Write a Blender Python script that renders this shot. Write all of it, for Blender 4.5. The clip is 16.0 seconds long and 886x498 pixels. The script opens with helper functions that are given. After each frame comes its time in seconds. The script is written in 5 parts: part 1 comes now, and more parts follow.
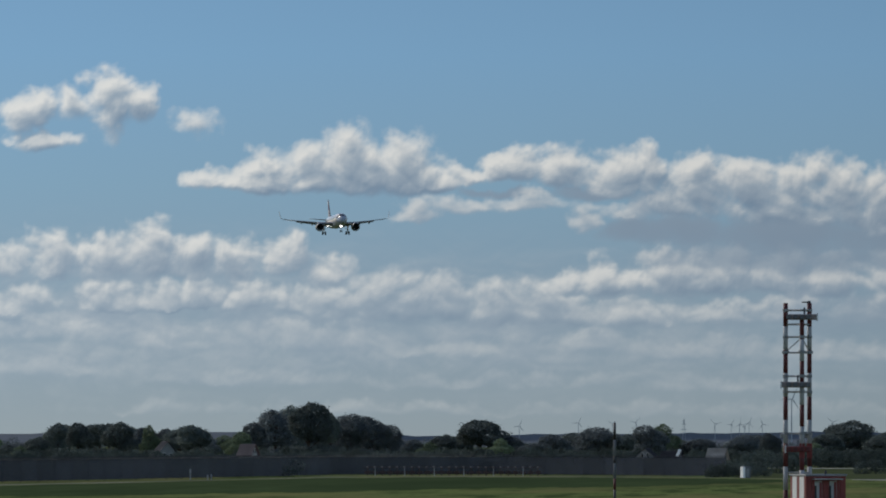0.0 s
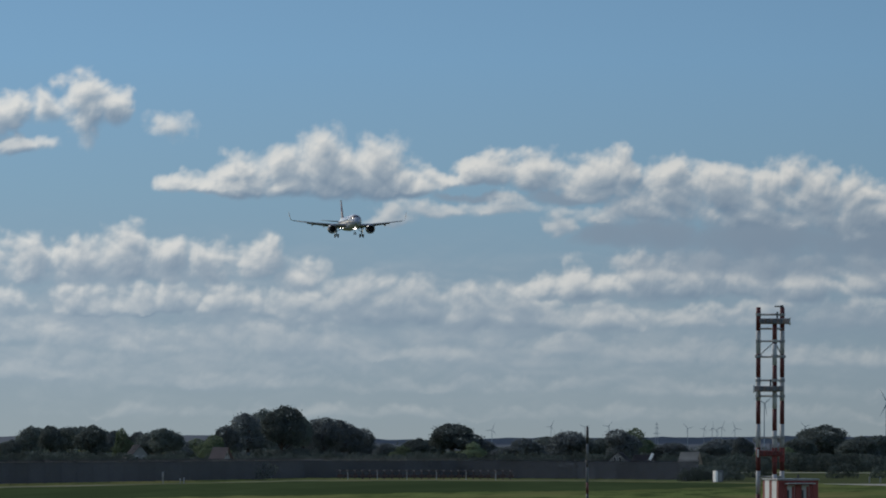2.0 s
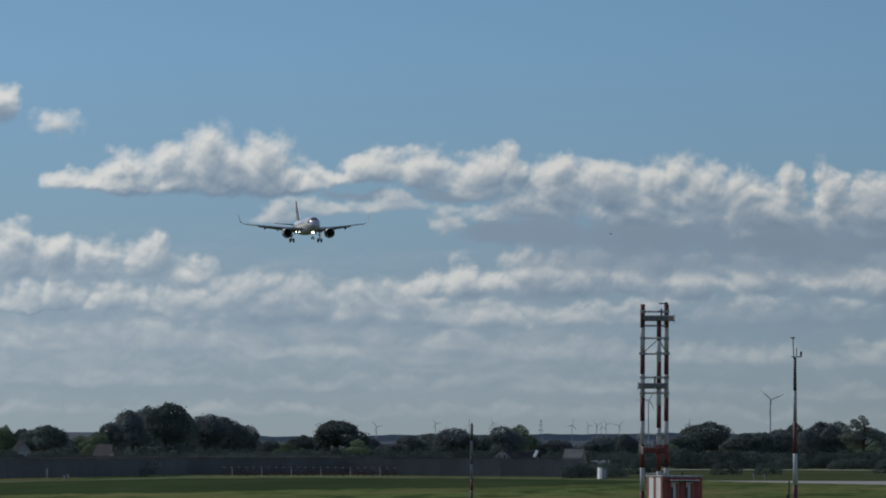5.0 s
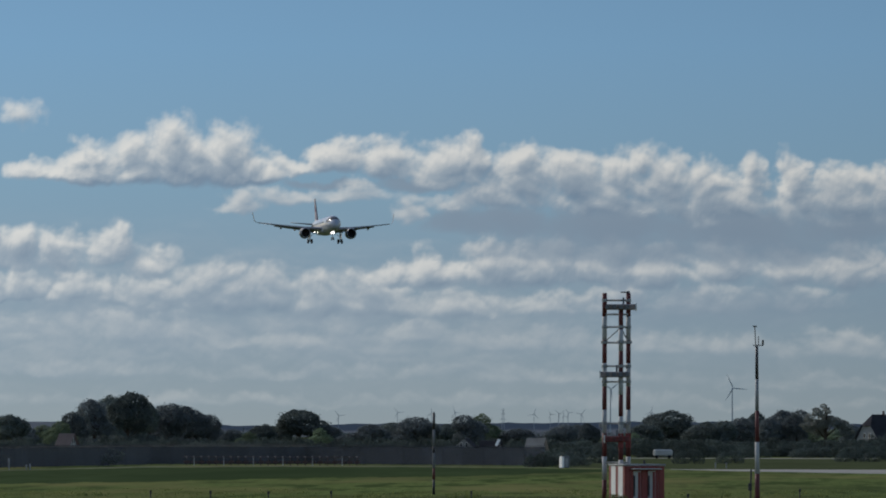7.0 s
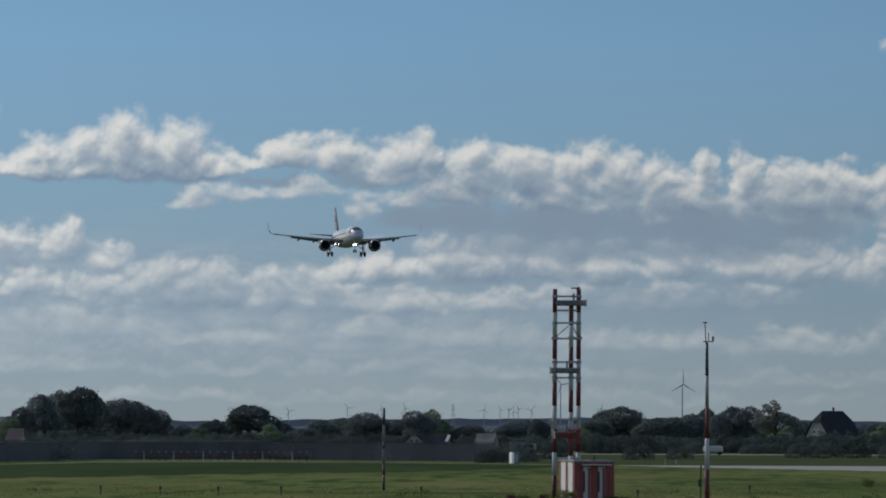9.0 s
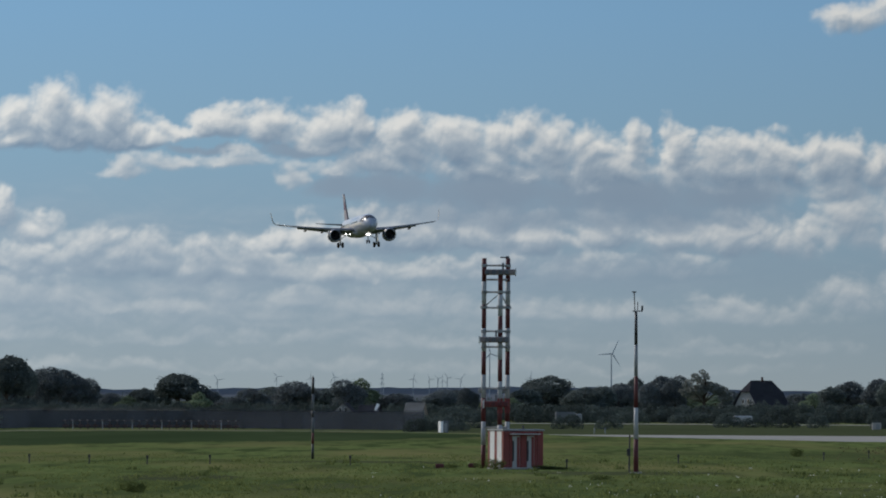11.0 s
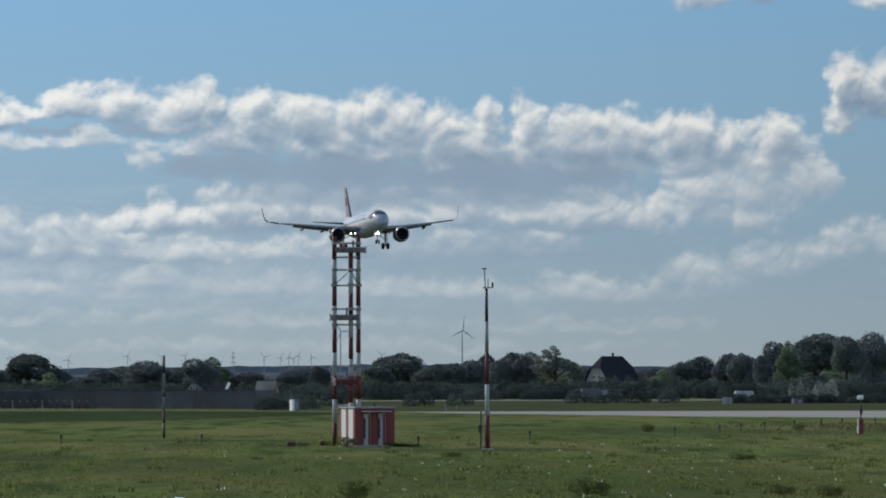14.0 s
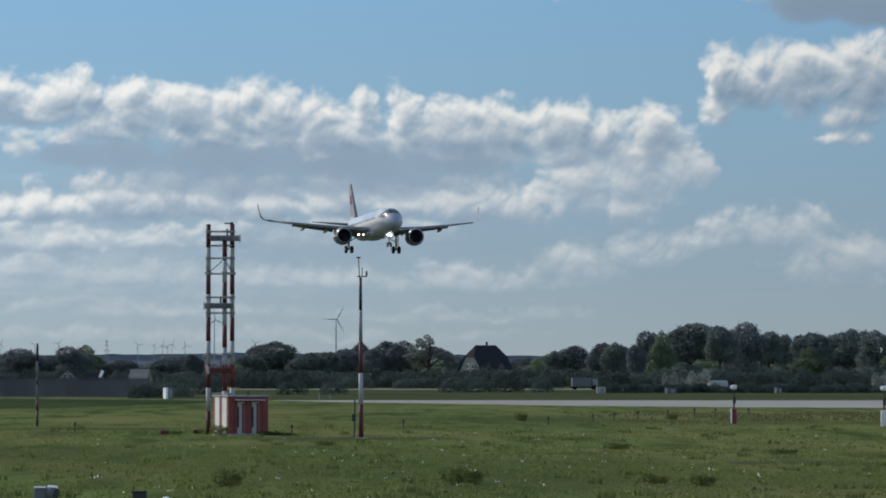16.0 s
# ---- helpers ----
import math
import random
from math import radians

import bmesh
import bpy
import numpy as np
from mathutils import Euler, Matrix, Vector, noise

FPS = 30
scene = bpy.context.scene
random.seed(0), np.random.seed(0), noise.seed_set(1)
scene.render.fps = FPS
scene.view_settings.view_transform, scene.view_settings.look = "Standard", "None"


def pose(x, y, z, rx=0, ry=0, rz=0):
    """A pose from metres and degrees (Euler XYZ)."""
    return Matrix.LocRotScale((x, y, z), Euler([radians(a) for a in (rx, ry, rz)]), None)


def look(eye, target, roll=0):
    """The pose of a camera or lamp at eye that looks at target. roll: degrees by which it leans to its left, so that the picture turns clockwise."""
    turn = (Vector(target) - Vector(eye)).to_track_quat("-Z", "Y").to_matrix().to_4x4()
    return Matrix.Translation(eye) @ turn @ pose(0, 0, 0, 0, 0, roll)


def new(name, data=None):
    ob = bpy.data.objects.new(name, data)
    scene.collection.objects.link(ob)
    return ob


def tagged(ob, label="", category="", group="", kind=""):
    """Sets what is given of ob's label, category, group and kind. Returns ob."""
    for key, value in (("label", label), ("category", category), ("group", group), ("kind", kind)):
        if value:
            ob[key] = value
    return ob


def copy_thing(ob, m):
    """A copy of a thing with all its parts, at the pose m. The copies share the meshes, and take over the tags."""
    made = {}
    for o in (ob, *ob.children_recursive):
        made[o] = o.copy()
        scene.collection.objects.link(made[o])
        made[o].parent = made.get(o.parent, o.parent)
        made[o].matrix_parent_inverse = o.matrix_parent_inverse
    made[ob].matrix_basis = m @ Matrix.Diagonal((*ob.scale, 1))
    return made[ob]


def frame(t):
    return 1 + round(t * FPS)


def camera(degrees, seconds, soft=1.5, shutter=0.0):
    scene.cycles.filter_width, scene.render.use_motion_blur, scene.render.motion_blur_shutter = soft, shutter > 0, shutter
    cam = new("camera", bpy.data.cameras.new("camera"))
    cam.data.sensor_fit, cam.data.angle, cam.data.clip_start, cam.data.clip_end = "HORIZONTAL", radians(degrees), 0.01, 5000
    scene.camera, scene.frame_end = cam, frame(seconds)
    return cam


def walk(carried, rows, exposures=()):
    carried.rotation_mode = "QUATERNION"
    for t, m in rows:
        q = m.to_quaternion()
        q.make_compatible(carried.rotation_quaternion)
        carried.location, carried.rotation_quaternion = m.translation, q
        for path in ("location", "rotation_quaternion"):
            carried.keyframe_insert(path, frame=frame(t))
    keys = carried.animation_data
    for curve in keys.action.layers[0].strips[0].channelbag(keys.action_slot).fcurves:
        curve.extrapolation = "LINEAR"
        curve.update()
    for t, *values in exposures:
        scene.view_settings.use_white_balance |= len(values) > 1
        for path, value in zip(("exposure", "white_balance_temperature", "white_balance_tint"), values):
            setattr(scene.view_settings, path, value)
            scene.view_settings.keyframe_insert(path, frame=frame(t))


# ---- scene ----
EYE = 4.62
cam = camera(8.5, 16.0, soft=1.9)
# seconds, yaw, pitch, roll: a tripod pan to the right with a long lens
PAN = [
    (0.0, 3.2900, 1.8404, 0.071),
    (0.5, 3.2042, 1.8445, 0.162),
    (1.0, 3.1596, 1.8556, 0.269),
    (1.5, 3.1094, 1.8656, 0.225),
    (2.0, 3.0308, 1.8757, 0.172),
    (2.5, 2.9047, 1.8669, 0.319),
    (3.0, 2.7711, 1.8639, 0.296),
    (3.5, 2.6399, 1.8556, 0.295),
    (4.0, 2.4628, 1.8496, 0.244),
    (4.5, 2.1638, 1.8446, 0.233),
    (5.0, 1.9207, 1.8495, 0.172),
    (7.5, 1.4660, 1.7317, 0.139),
    (8.0, 1.3364, 1.7334, 0.183),
    (10.5, 0.6100, 1.5087, 0.249),
    (11.0, 0.3974, 1.4092, 0.302),
    (11.5, 0.1545, 1.3598, 0.294),
    (12.0, -0.0975, 1.3299, 0.195),
    (12.5, -0.2993, 1.3028, 0.001),
    (13.0, -0.5049, 1.2579, -0.111),
    (13.5, -0.7573, 1.2269, -0.066),
    (14.0, -1.0442, 1.1953, -0.154),
    (14.5, -1.3003, 1.1770, -0.102),
    (15.0, -1.5687, 1.1497, -0.101),
    (15.5, -1.8970, 1.1133, -0.051),
    (16.0, -2.2538, 1.0862, -0.000),
]
walk(cam, [(t, pose(0, 0, EYE, 90 + pitch, 0, yaw) @ pose(0, 0, 0, 0, 0, roll)) for t, yaw, pitch, roll in PAN],
     exposures=[(0.0, -0.27), (5.0, -0.31), (8.0, -0.27), (11.0, -0.15), (13.5, 0.08), (16.0, 0.19)])


def spot(bearing, dist, z=0.0):
    """A place from its bearing in milliradians (to the right of the antenna mast) and its distance in metres."""
    a = bearing / 1000
    return Vector((dist * math.sin(a), dist * math.cos(a), z))


# ---- light ----
SUN_EL, SUN_AZ = radians(36), radians(-50)      # ahead and to the left of the view
world = bpy.data.worlds.new("sky_world")
scene.world = world
world.use_nodes = True
wn = world.node_tree
sky_tex = wn.nodes.new("ShaderNodeTexSky")
sky_tex.sky_type, sky_tex.sun_disc = "NISHITA", False
sky_tex.sun_elevation, sky_tex.sun_rotation = SUN_EL, SUN_AZ
wn.nodes["Background"].inputs["Strength"].default_value = 0.15
wn.links.new(sky_tex.outputs[0], wn.nodes["Background"].inputs["Color"])
sun = new("sun", bpy.data.lights.new("sun", "SUN"))
sun.data.energy, sun.data.angle, sun.data.color = 1.8, radians(0.6), (1.0, 0.95, 0.88)
to_sun = Vector((math.sin(SUN_AZ) * math.cos(SUN_EL), math.cos(SUN_AZ) * math.cos(SUN_EL), math.sin(SUN_EL)))
sun.matrix_world = look(to_sun * 300, (0, 0, 0))


# ---- materials ----
def let_through(nt, colour, share):
    """Leaves and blades pass some of the light that falls on their backs."""
    back = nt.nodes.new("ShaderNodeBsdfTranslucent")
    nt.links.new(colour, back.inputs["Color"])
    mx = nt.nodes.new("ShaderNodeMixShader")
    mx.inputs[0].default_value = share
    nt.links.new(nt.nodes["Principled BSDF"].outputs[0], mx.inputs[1])
    nt.links.new(back.outputs[0], mx.inputs[2])
    nt.links.new(mx.outputs[0], nt.nodes["Material Output"].inputs["Surface"])


def material(name, colour, rough=0.6, metal=0.0, grain=8.0, vary=0.15, bump=0.0, second=None, streak=(1, 1, 1), per_object=0.0, stain=0.12, leafy=0.0):
    m = bpy.data.materials.new(name)
    m.use_nodes = True
    nt = m.node_tree
    bsdf = nt.nodes["Principled BSDF"]
    bsdf.inputs["Roughness"].default_value, bsdf.inputs["Metallic"].default_value = rough, metal
    if rough >= 0.7:
        bsdf.inputs["Specular IOR Level"].default_value = 0.0 if rough > 0.9 else 0.04
    co = nt.nodes.new("ShaderNodeTexCoord")
    mp = nt.nodes.new("ShaderNodeMapping")
    mp.inputs["Scale"].default_value = streak
    nt.links.new(co.outputs["Object"], mp.inputs["Vector"])
    fine = nt.nodes.new("ShaderNodeTexNoise")
    fine.inputs["Scale"].default_value, fine.inputs["Detail"].default_value = grain, 5
    wide = nt.nodes.new("ShaderNodeTexNoise")
    wide.inputs["Scale"].default_value, wide.inputs["Detail"].default_value = grain * 0.13, 4
    for n in (fine, wide):
        nt.links.new(mp.outputs[0], n.inputs["Vector"])
    mix = nt.nodes.new("ShaderNodeMix")
    mix.data_type = "RGBA"
    dark = [c * (1 - vary) for c in colour]
    light = [min(1, c * (1 + vary)) for c in colour]
    mix.inputs[6].default_value, mix.inputs[7].default_value = (*dark, 1), (*light, 1)
    nt.links.new(fine.outputs["Fac"], mix.inputs[0])
    mix2 = nt.nodes.new("ShaderNodeMix")
    mix2.data_type = "RGBA"
    mix2.inputs[7].default_value = (*(second or [c * (1 - stain) for c in colour]), 1)
    ramp = nt.nodes.new("ShaderNodeValToRGB")
    ramp.color_ramp.elements[0].position, ramp.color_ramp.elements[1].position = 0.42, 0.62
    nt.links.new(wide.outputs["Fac"], ramp.inputs[0])
    nt.links.new(ramp.outputs[0], mix2.inputs[0])
    nt.links.new(mix.outputs[2], mix2.inputs[6])
    last = mix2.outputs[2]
    if per_object:
        info = nt.nodes.new("ShaderNodeObjectInfo")
        hsv = nt.nodes.new("ShaderNodeHueSaturation")
        mr = nt.nodes.new("ShaderNodeMapRange")
        mr.inputs[3].default_value, mr.inputs[4].default_value = 1 - per_object, 1 + per_object
        nt.links.new(info.outputs["Random"], mr.inputs[0])
        nt.links.new(mr.outputs[0], hsv.inputs["Value"])
        nt.links.new(last, hsv.inputs["Color"])
        last = hsv.outputs[0]
    nt.links.new(last, bsdf.inputs["Base Color"])
    if leafy:
        bsdf.inputs["Specular IOR Level"].default_value = 0.08
        let_through(nt, last, leafy)
    if bump:
        b = nt.nodes.new("ShaderNodeBump")
        b.inputs["Strength"].default_value = bump
        nt.links.new(fine.outputs["Fac"], b.inputs["Height"])
        nt.links.new(b.outputs[0], bsdf.inputs["Normal"])
    return m


def glow(name, colour, strength):
    m = bpy.data.materials.new(name)
    m.use_nodes = True
    b = m.node_tree.nodes["Principled BSDF"]
    b.inputs["Base Color"].default_value = (*colour, 1)
    b.inputs["Emission Color"].default_value = (*colour, 1)
    b.inputs["Emission Strength"].default_value = strength
    return m


M_WHITE = material("white_paint", (0.66, 0.66, 0.645), 0.5, grain=6, vary=0.05)
M_RED = material("red_paint", (0.185, 0.024, 0.021), 0.55, grain=6, vary=0.15)
M_MAST_RED = material("dark_red_paint", (0.098, 0.018, 0.018), 0.65, grain=6, vary=0.2)
M_STEEL = material("galvanised_steel", (0.25, 0.255, 0.26), 0.6, 0.1, grain=10, vary=0.15)
M_DARK = material("dark_metal", (0.03, 0.03, 0.034), 0.5, 0.3, grain=10)
# white of the mast bands, greyed in the colour for their shade side
M_MAST = material("shaded_white_paint", (0.37, 0.37, 0.37), 0.6, grain=5, vary=0.12)
M_PANEGLASS = material("cabin_glass", (0.07, 0.085, 0.115), 0.45, grain=3, vary=0.05)
# brighter than the plain white: carries glints and sunlit spots in its colour
M_BRIGHT = material("lit_white_enamel", (0.85, 0.85, 0.84), 0.25, grain=5, vary=0.03)
M_CONCRETE = material("concrete", (0.38, 0.36, 0.33), 0.9, grain=3, bump=0.1)
M_ASPHALT = material("pale_pavement", (0.285, 0.275, 0.245), 0.9, grain=0.6, vary=0.14, second=(0.24, 0.23, 0.20), streak=(0.3, 1, 1))
M_BARK = material("bark", (0.075, 0.06, 0.048), 0.95, grain=12, vary=0.3, bump=0.4)
# distance haze is mixed into the dark and mid leaf colours as pale blue-grey
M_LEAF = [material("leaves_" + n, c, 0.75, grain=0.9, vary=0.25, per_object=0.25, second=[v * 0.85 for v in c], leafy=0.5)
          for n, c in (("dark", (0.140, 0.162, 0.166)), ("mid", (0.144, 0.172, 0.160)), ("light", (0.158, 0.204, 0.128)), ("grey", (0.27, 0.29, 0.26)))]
M_HEDGE = material("hedge_leaves", (0.074, 0.092, 0.083), 0.8, grain=0.9, vary=0.3, per_object=0.3, leafy=0.35)
M_ARRAY = material("dull_red_paint", (0.105, 0.070, 0.066), 0.7, grain=4)
# white paint darkened to blue-grey: the shade on nose and belly is in the colour
M_BODY = material("shaded_aircraft_white", (0.33, 0.365, 0.43), 0.35, grain=1.2, vary=0.03, stain=0.05)
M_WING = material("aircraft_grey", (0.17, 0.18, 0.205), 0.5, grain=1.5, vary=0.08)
M_FIN = material("livery_rose_grey", (0.165, 0.155, 0.22), 0.5, grain=2, vary=0.08)
M_NAVY = material("livery_blue", (0.045, 0.055, 0.085), 0.75, grain=2, vary=0.08)
M_TITLE = material("title_blue", (0.12, 0.24, 0.40), 0.35, grain=2, vary=0.1)
M_TAIL_RED = material("livery_red", (0.15, 0.075, 0.11), 0.75, grain=2, vary=0.08)
M_NACELLE = material("nacelle_paint", (0.10, 0.11, 0.14), 0.3, grain=2, vary=0.08)
M_LIP = material("polished_lip", (0.42, 0.43, 0.45), 0.35, 1.0, grain=3, vary=0.05)
M_GLASS = material("cockpit_glass", (0.012, 0.014, 0.018), 0.16, grain=3, vary=0.05)
M_GLASS.node_tree.nodes["Principled BSDF"].inputs["Specular IOR Level"].default_value = 0.3
M_TYRE = material("rubber", (0.02, 0.02, 0.021), 0.85, grain=12)
M_TRAY = material("weathered_tray_paint", (0.27, 0.225, 0.215), 0.7, grain=5, vary=0.2)
M_TRUCK = material("dusty_grey_paint", (0.15, 0.155, 0.165), 0.7, grain=3, vary=0.1)
M_LAMP = glow("landing_lamp", (1.0, 0.97, 0.92), 9)


# ---- building blocks ----
def part(name, bm, mat, parent=None, label="", smooth=False):
    me = bpy.data.meshes.new(name)
    bm.normal_update()
    bm.to_mesh(me)
    bm.free()
    for m in (mat if isinstance(mat, (list, tuple)) else [mat]):
        me.materials.append(m)
    if smooth:
        me.polygons.foreach_set("use_smooth", [True] * len(me.polygons))
    ob = new(name, me)
    if parent:
        ob.parent = parent
    if label:
        ob["label"] = label
    return ob


def empty(name, at=(0, 0, 0), rz=0.0):
    ob = new(name)
    ob.matrix_basis = pose(*at, 0, 0, rz)
    return ob


def box(bm, size, at=(0, 0, 0), m=None, bevel=0.0):
    r = bmesh.ops.create_cube(bm, size=1.0, matrix=(m or Matrix()) @ Matrix.Translation(at) @ Matrix.Diagonal((*size, 1)))
    if bevel:
        edges = list({e for v in r["verts"] for e in v.link_edges})
        bmesh.ops.bevel(bm, geom=edges, offset=bevel, segments=1, affect="EDGES")
    return bm


def tube(bm, a, b, r, r2=None, n=8):
    a, b = Vector(a), Vector(b)
    d = b - a
    m = Matrix.Translation((a + b) / 2) @ d.to_track_quat("Z", "Y").to_matrix().to_4x4()
    bmesh.ops.create_cone(bm, cap_ends=True, segments=n, radius1=r, radius2=r if r2 is None else r2, depth=d.length, matrix=m)
    return bm


def loft(rings, close_a=True, close_b=True):
    """A skin through rings of points, each ring of one length."""
    bm = bmesh.new()
    vs = [[bm.verts.new(p) for p in ring] for ring in rings]
    n = len(rings[0])
    for a, b in zip(vs, vs[1:]):
        for i in range(n):
            bm.faces.new((a[i], a[(i + 1) % n], b[(i + 1) % n], b[i]))
    if close_a:
        bm.faces.new(vs[0][::-1])
    if close_b:
        bm.faces.new(vs[-1])
    bmesh.ops.recalc_face_normals(bm, faces=bm.faces)
    return bm


def nb():
    return bmesh.new()


# ---- sky backdrop ----
LAYERS = {}


def cloud(layer, x, y, w, h, amp=1.0, flat=1.0):
    """A dome of one cloud bank at bearing x and height y, w and h its half width and height, in milliradians; flat < 1 cuts its underside."""
    LAYERS.setdefault(layer, []).append((x, y, w, h, amp, flat))


# thin rows near the horizon
cloud("low", -121, 17.5, 17, 3.2, 0.55, 0.5)
cloud("low", -98, 16.0, 15, 3.0, 0.5, 0.5)
cloud("low", -78, 15.8, 13, 3.6, 0.65, 0.45)
cloud("low", -54, 14.6, 16, 2.8, 0.5, 0.5)
cloud("low", -30, 15.2, 13, 2.8, 0.5, 0.5)
cloud("low", -10, 14.2, 14, 3.0, 0.5, 0.5)
cloud("low", 14, 13.8, 16, 3.0, 0.5, 0.5)
cloud("low", 44, 13.0, 18, 2.8, 0.45, 0.5)
cloud("low", -122, 11.0, 22, 2.2, 0.45, 0.5)
cloud("low", -88, 9.4, 24, 2.2, 0.4, 0.5)
cloud("low", -46, 9.0, 26, 2.2, 0.4, 0.5)
cloud("low", -4, 8.4, 26, 2.2, 0.4, 0.5)
cloud("low", 40, 7.6, 28, 2.0, 0.35, 0.5)
cloud("low", -70, 4.6, 50, 1.6, 0.3, 0.6)
cloud("low", 10, 4.2, 50, 1.6, 0.3, 0.6)
# third row: small flat-based heaps
cloud("third", -127, 21.5, 7, 4.4, 0.9, 0.4)
cloud("third", -110, 21.6, 5.5, 4.6, 1.0, 0.25)
cloud("third", -103, 21.8, 4.5, 4.4, 1.0, 0.25)
cloud("third", -96.5, 22.0, 4.6, 5.0, 1.05, 0.25)
cloud("third", -88.5, 22.2, 4.4, 4.6, 1.0, 0.3)
cloud("third", -82, 21.5, 5.0, 3.6, 0.85, 0.35)
cloud("third", -74, 21.5, 7.0, 4.6, 0.8, 0.5)
cloud("third", -66, 22.5, 7.5, 5.8, 0.85, 0.6)
cloud("third", -57, 22.0, 7.0, 5.6, 0.9, 0.6)
cloud("third", -47, 21.0, 7.0, 5.4, 0.9, 0.6)
cloud("third", -39, 21.2, 6.0, 5.2, 0.85, 0.5)
cloud("third", -33, 20.5, 6.0, 4.0, 0.8, 0.5)
cloud("third", -22, 20.0, 8.0, 3.8, 0.75, 0.5)
cloud("third", -9, 20.5, 7.0, 3.8, 0.8, 0.5)
cloud("third", 3, 20.2, 8.0, 3.6, 0.75, 0.5)
cloud("third", 18, 20.5, 9.0, 3.4, 0.65, 0.5)
cloud("third", 33, 21.0, 8.0, 3.0, 0.55, 0.5)
# the second bank: a row of round tops
cloud("second", -130, 29.0, 7, 3.8, 0.85, 0.8)
cloud("second", -120.5, 29.5, 5.6, 5.6, 1.05, 0.7)
cloud("second", -112, 29.5, 5.6, 5.2, 1.0, 0.7)
cloud("second", -104.5, 30.0, 5.6, 6.0, 1.1, 0.7)
cloud("second", -97.5, 29.0, 5.2, 4.8, 0.95, 0.7)
cloud("second", -90, 28.8, 5.2, 5.0, 0.95, 0.7)
cloud("second", -82.5, 29.5, 5.0, 4.6, 0.9, 0.7)
cloud("second", -75, 27.5, 5.2, 3.4, 0.6, 0.8)
cloud("second", -34.5, 25.5, 4.0, 3.4, 0.8, 0.6)
cloud("second", -28, 26.0, 5.0, 5.0, 1.05, 0.6)
cloud("second", -18.5, 26.5, 6.2, 5.6, 1.1, 0.6)
cloud("second", -9, 27.0, 6.2, 6.0, 1.1, 0.6)
cloud("second", 1.5, 26.5, 6.0, 5.4, 1.05, 0.6)
cloud("second", 10, 26.0, 6.0, 5.0, 1.0, 0.6)
cloud("second", 21, 26.5, 7.0, 5.0, 0.95, 0.6)
cloud("second", 32, 26.5, 7.0, 4.8, 0.85, 0.6)
cloud("second", 42, 26.5, 7.0, 5.4, 0.9, 0.7)
cloud("second", 52, 26.0, 7.0, 4.6, 0.75, 0.7)
# soft torn veils at the far end of the banks
cloud("veil", 62, 30.0, 8, 6.5, 0.9, 0.9)
cloud("veil", 73, 31.0, 8, 6.0, 0.95, 0.9)
cloud("veil", 80.5, 32.5, 5.0, 4.2, 0.9, 0.9)
cloud("veil", 71, 26.5, 4.0, 3.4, 0.75, 0.9)
cloud("veil", 62, 16.0, 9.0, 3.6, 0.6, 0.8)
cloud("veil", 73, 19.0, 9.0, 4.2, 0.7, 0.8)
cloud("veil", 84, 22.0, 8.0, 3.8, 0.7, 0.8)
cloud("veil", 97, 22.0, 9.0, 3.6, 0.65, 0.8)
cloud("veil", 44, 15.0, 9.0, 2.4, 0.45, 0.8)
cloud("veil", 108, 16.5, 14, 5.0, 0.6, 0.8)
# grey shade below the long bank
cloud("grey", 2, 30.5, 26, 4.0, 0.75)
cloud("grey", 30, 31.0, 24, 4.5, 0.8)
cloud("grey", 26, 20.5, 34, 4.0, 0.45)
# the long bank, bright above and grey below
cloud("bank", -52, 43.4, 5.5, 2.4, 0.9, 0.5)
cloud("bank", -46, 44.0, 6.0, 3.2, 1.0, 0.5)
cloud("bank", -42, 44.0, 6.0, 4.2, 1.05, 0.5)
cloud("bank", -34, 44.0, 6.0, 5.2, 1.1, 0.5)
cloud("bank", -26, 43.5, 6.0, 5.4, 1.1, 0.6)
cloud("bank", -20.5, 44.5, 4.0, 5.0, 1.1, 0.8)
cloud("bank", -13, 42.0, 6.0, 5.4, 1.05, 0.9)
cloud("bank", -4, 42.0, 6.0, 5.6, 1.05, 1.0)
cloud("bank", 4, 42.0, 6.0, 6.2, 1.1, 1.0)
cloud("bank", 11.5, 41.0, 5.0, 5.6, 1.05, 1.0)
cloud("bank", 19, 39.0, 6.5, 5.4, 1.05, 0.9)
cloud("bank", 25.5, 40.5, 4.0, 4.6, 1.0, 0.9)
cloud("bank", 33.0, 41.5, 3.0, 5.4, 0.95, 1.2)
cloud("bank", 40, 39.5, 6.0, 5.2, 1.05, 1.0)
cloud("bank", 49, 40.0, 6.0, 5.4, 1.1, 1.0)
cloud("bank", 58.5, 39.5, 5.5, 5.2, 1.05, 1.0)
cloud("bank", 66, 38.0, 4.5, 4.2, 0.9, 1.0)
cloud("bank", 74, 39.0, 5.5, 4.0, 0.95, 0.9)
cloud("bank", -16, 38.6, 10, 3.2, 0.8, 0.7)
cloud("bank", 3, 37.5, 12, 3.2, 0.8, 0.7)
cloud("bank", 22, 37.5, 12, 4.0, 0.85, 0.7)
cloud("bank", 42, 37.0, 13, 4.4, 0.85, 0.7)
cloud("bank", 60, 36.0, 12, 4.6, 0.8, 0.8)
cloud("bank", 75, 36.0, 8, 3.6, 0.7, 0.8)
# the streak below the gap of the two
cloud("streak", -60, 37.2, 5.0, 2.2, 0.85, 0.6)
cloud("streak", -52, 38.6, 6.5, 2.2, 0.8, 0.6)
cloud("streak", -41, 39.0, 8.0, 1.8, 0.7, 0.6)
cloud("streak", -31.5, 35.8, 3.2, 2.4, 0.8, 0.7)
cloud("streak", -24, 38.0, 8.0, 2.0, 0.65, 0.7)
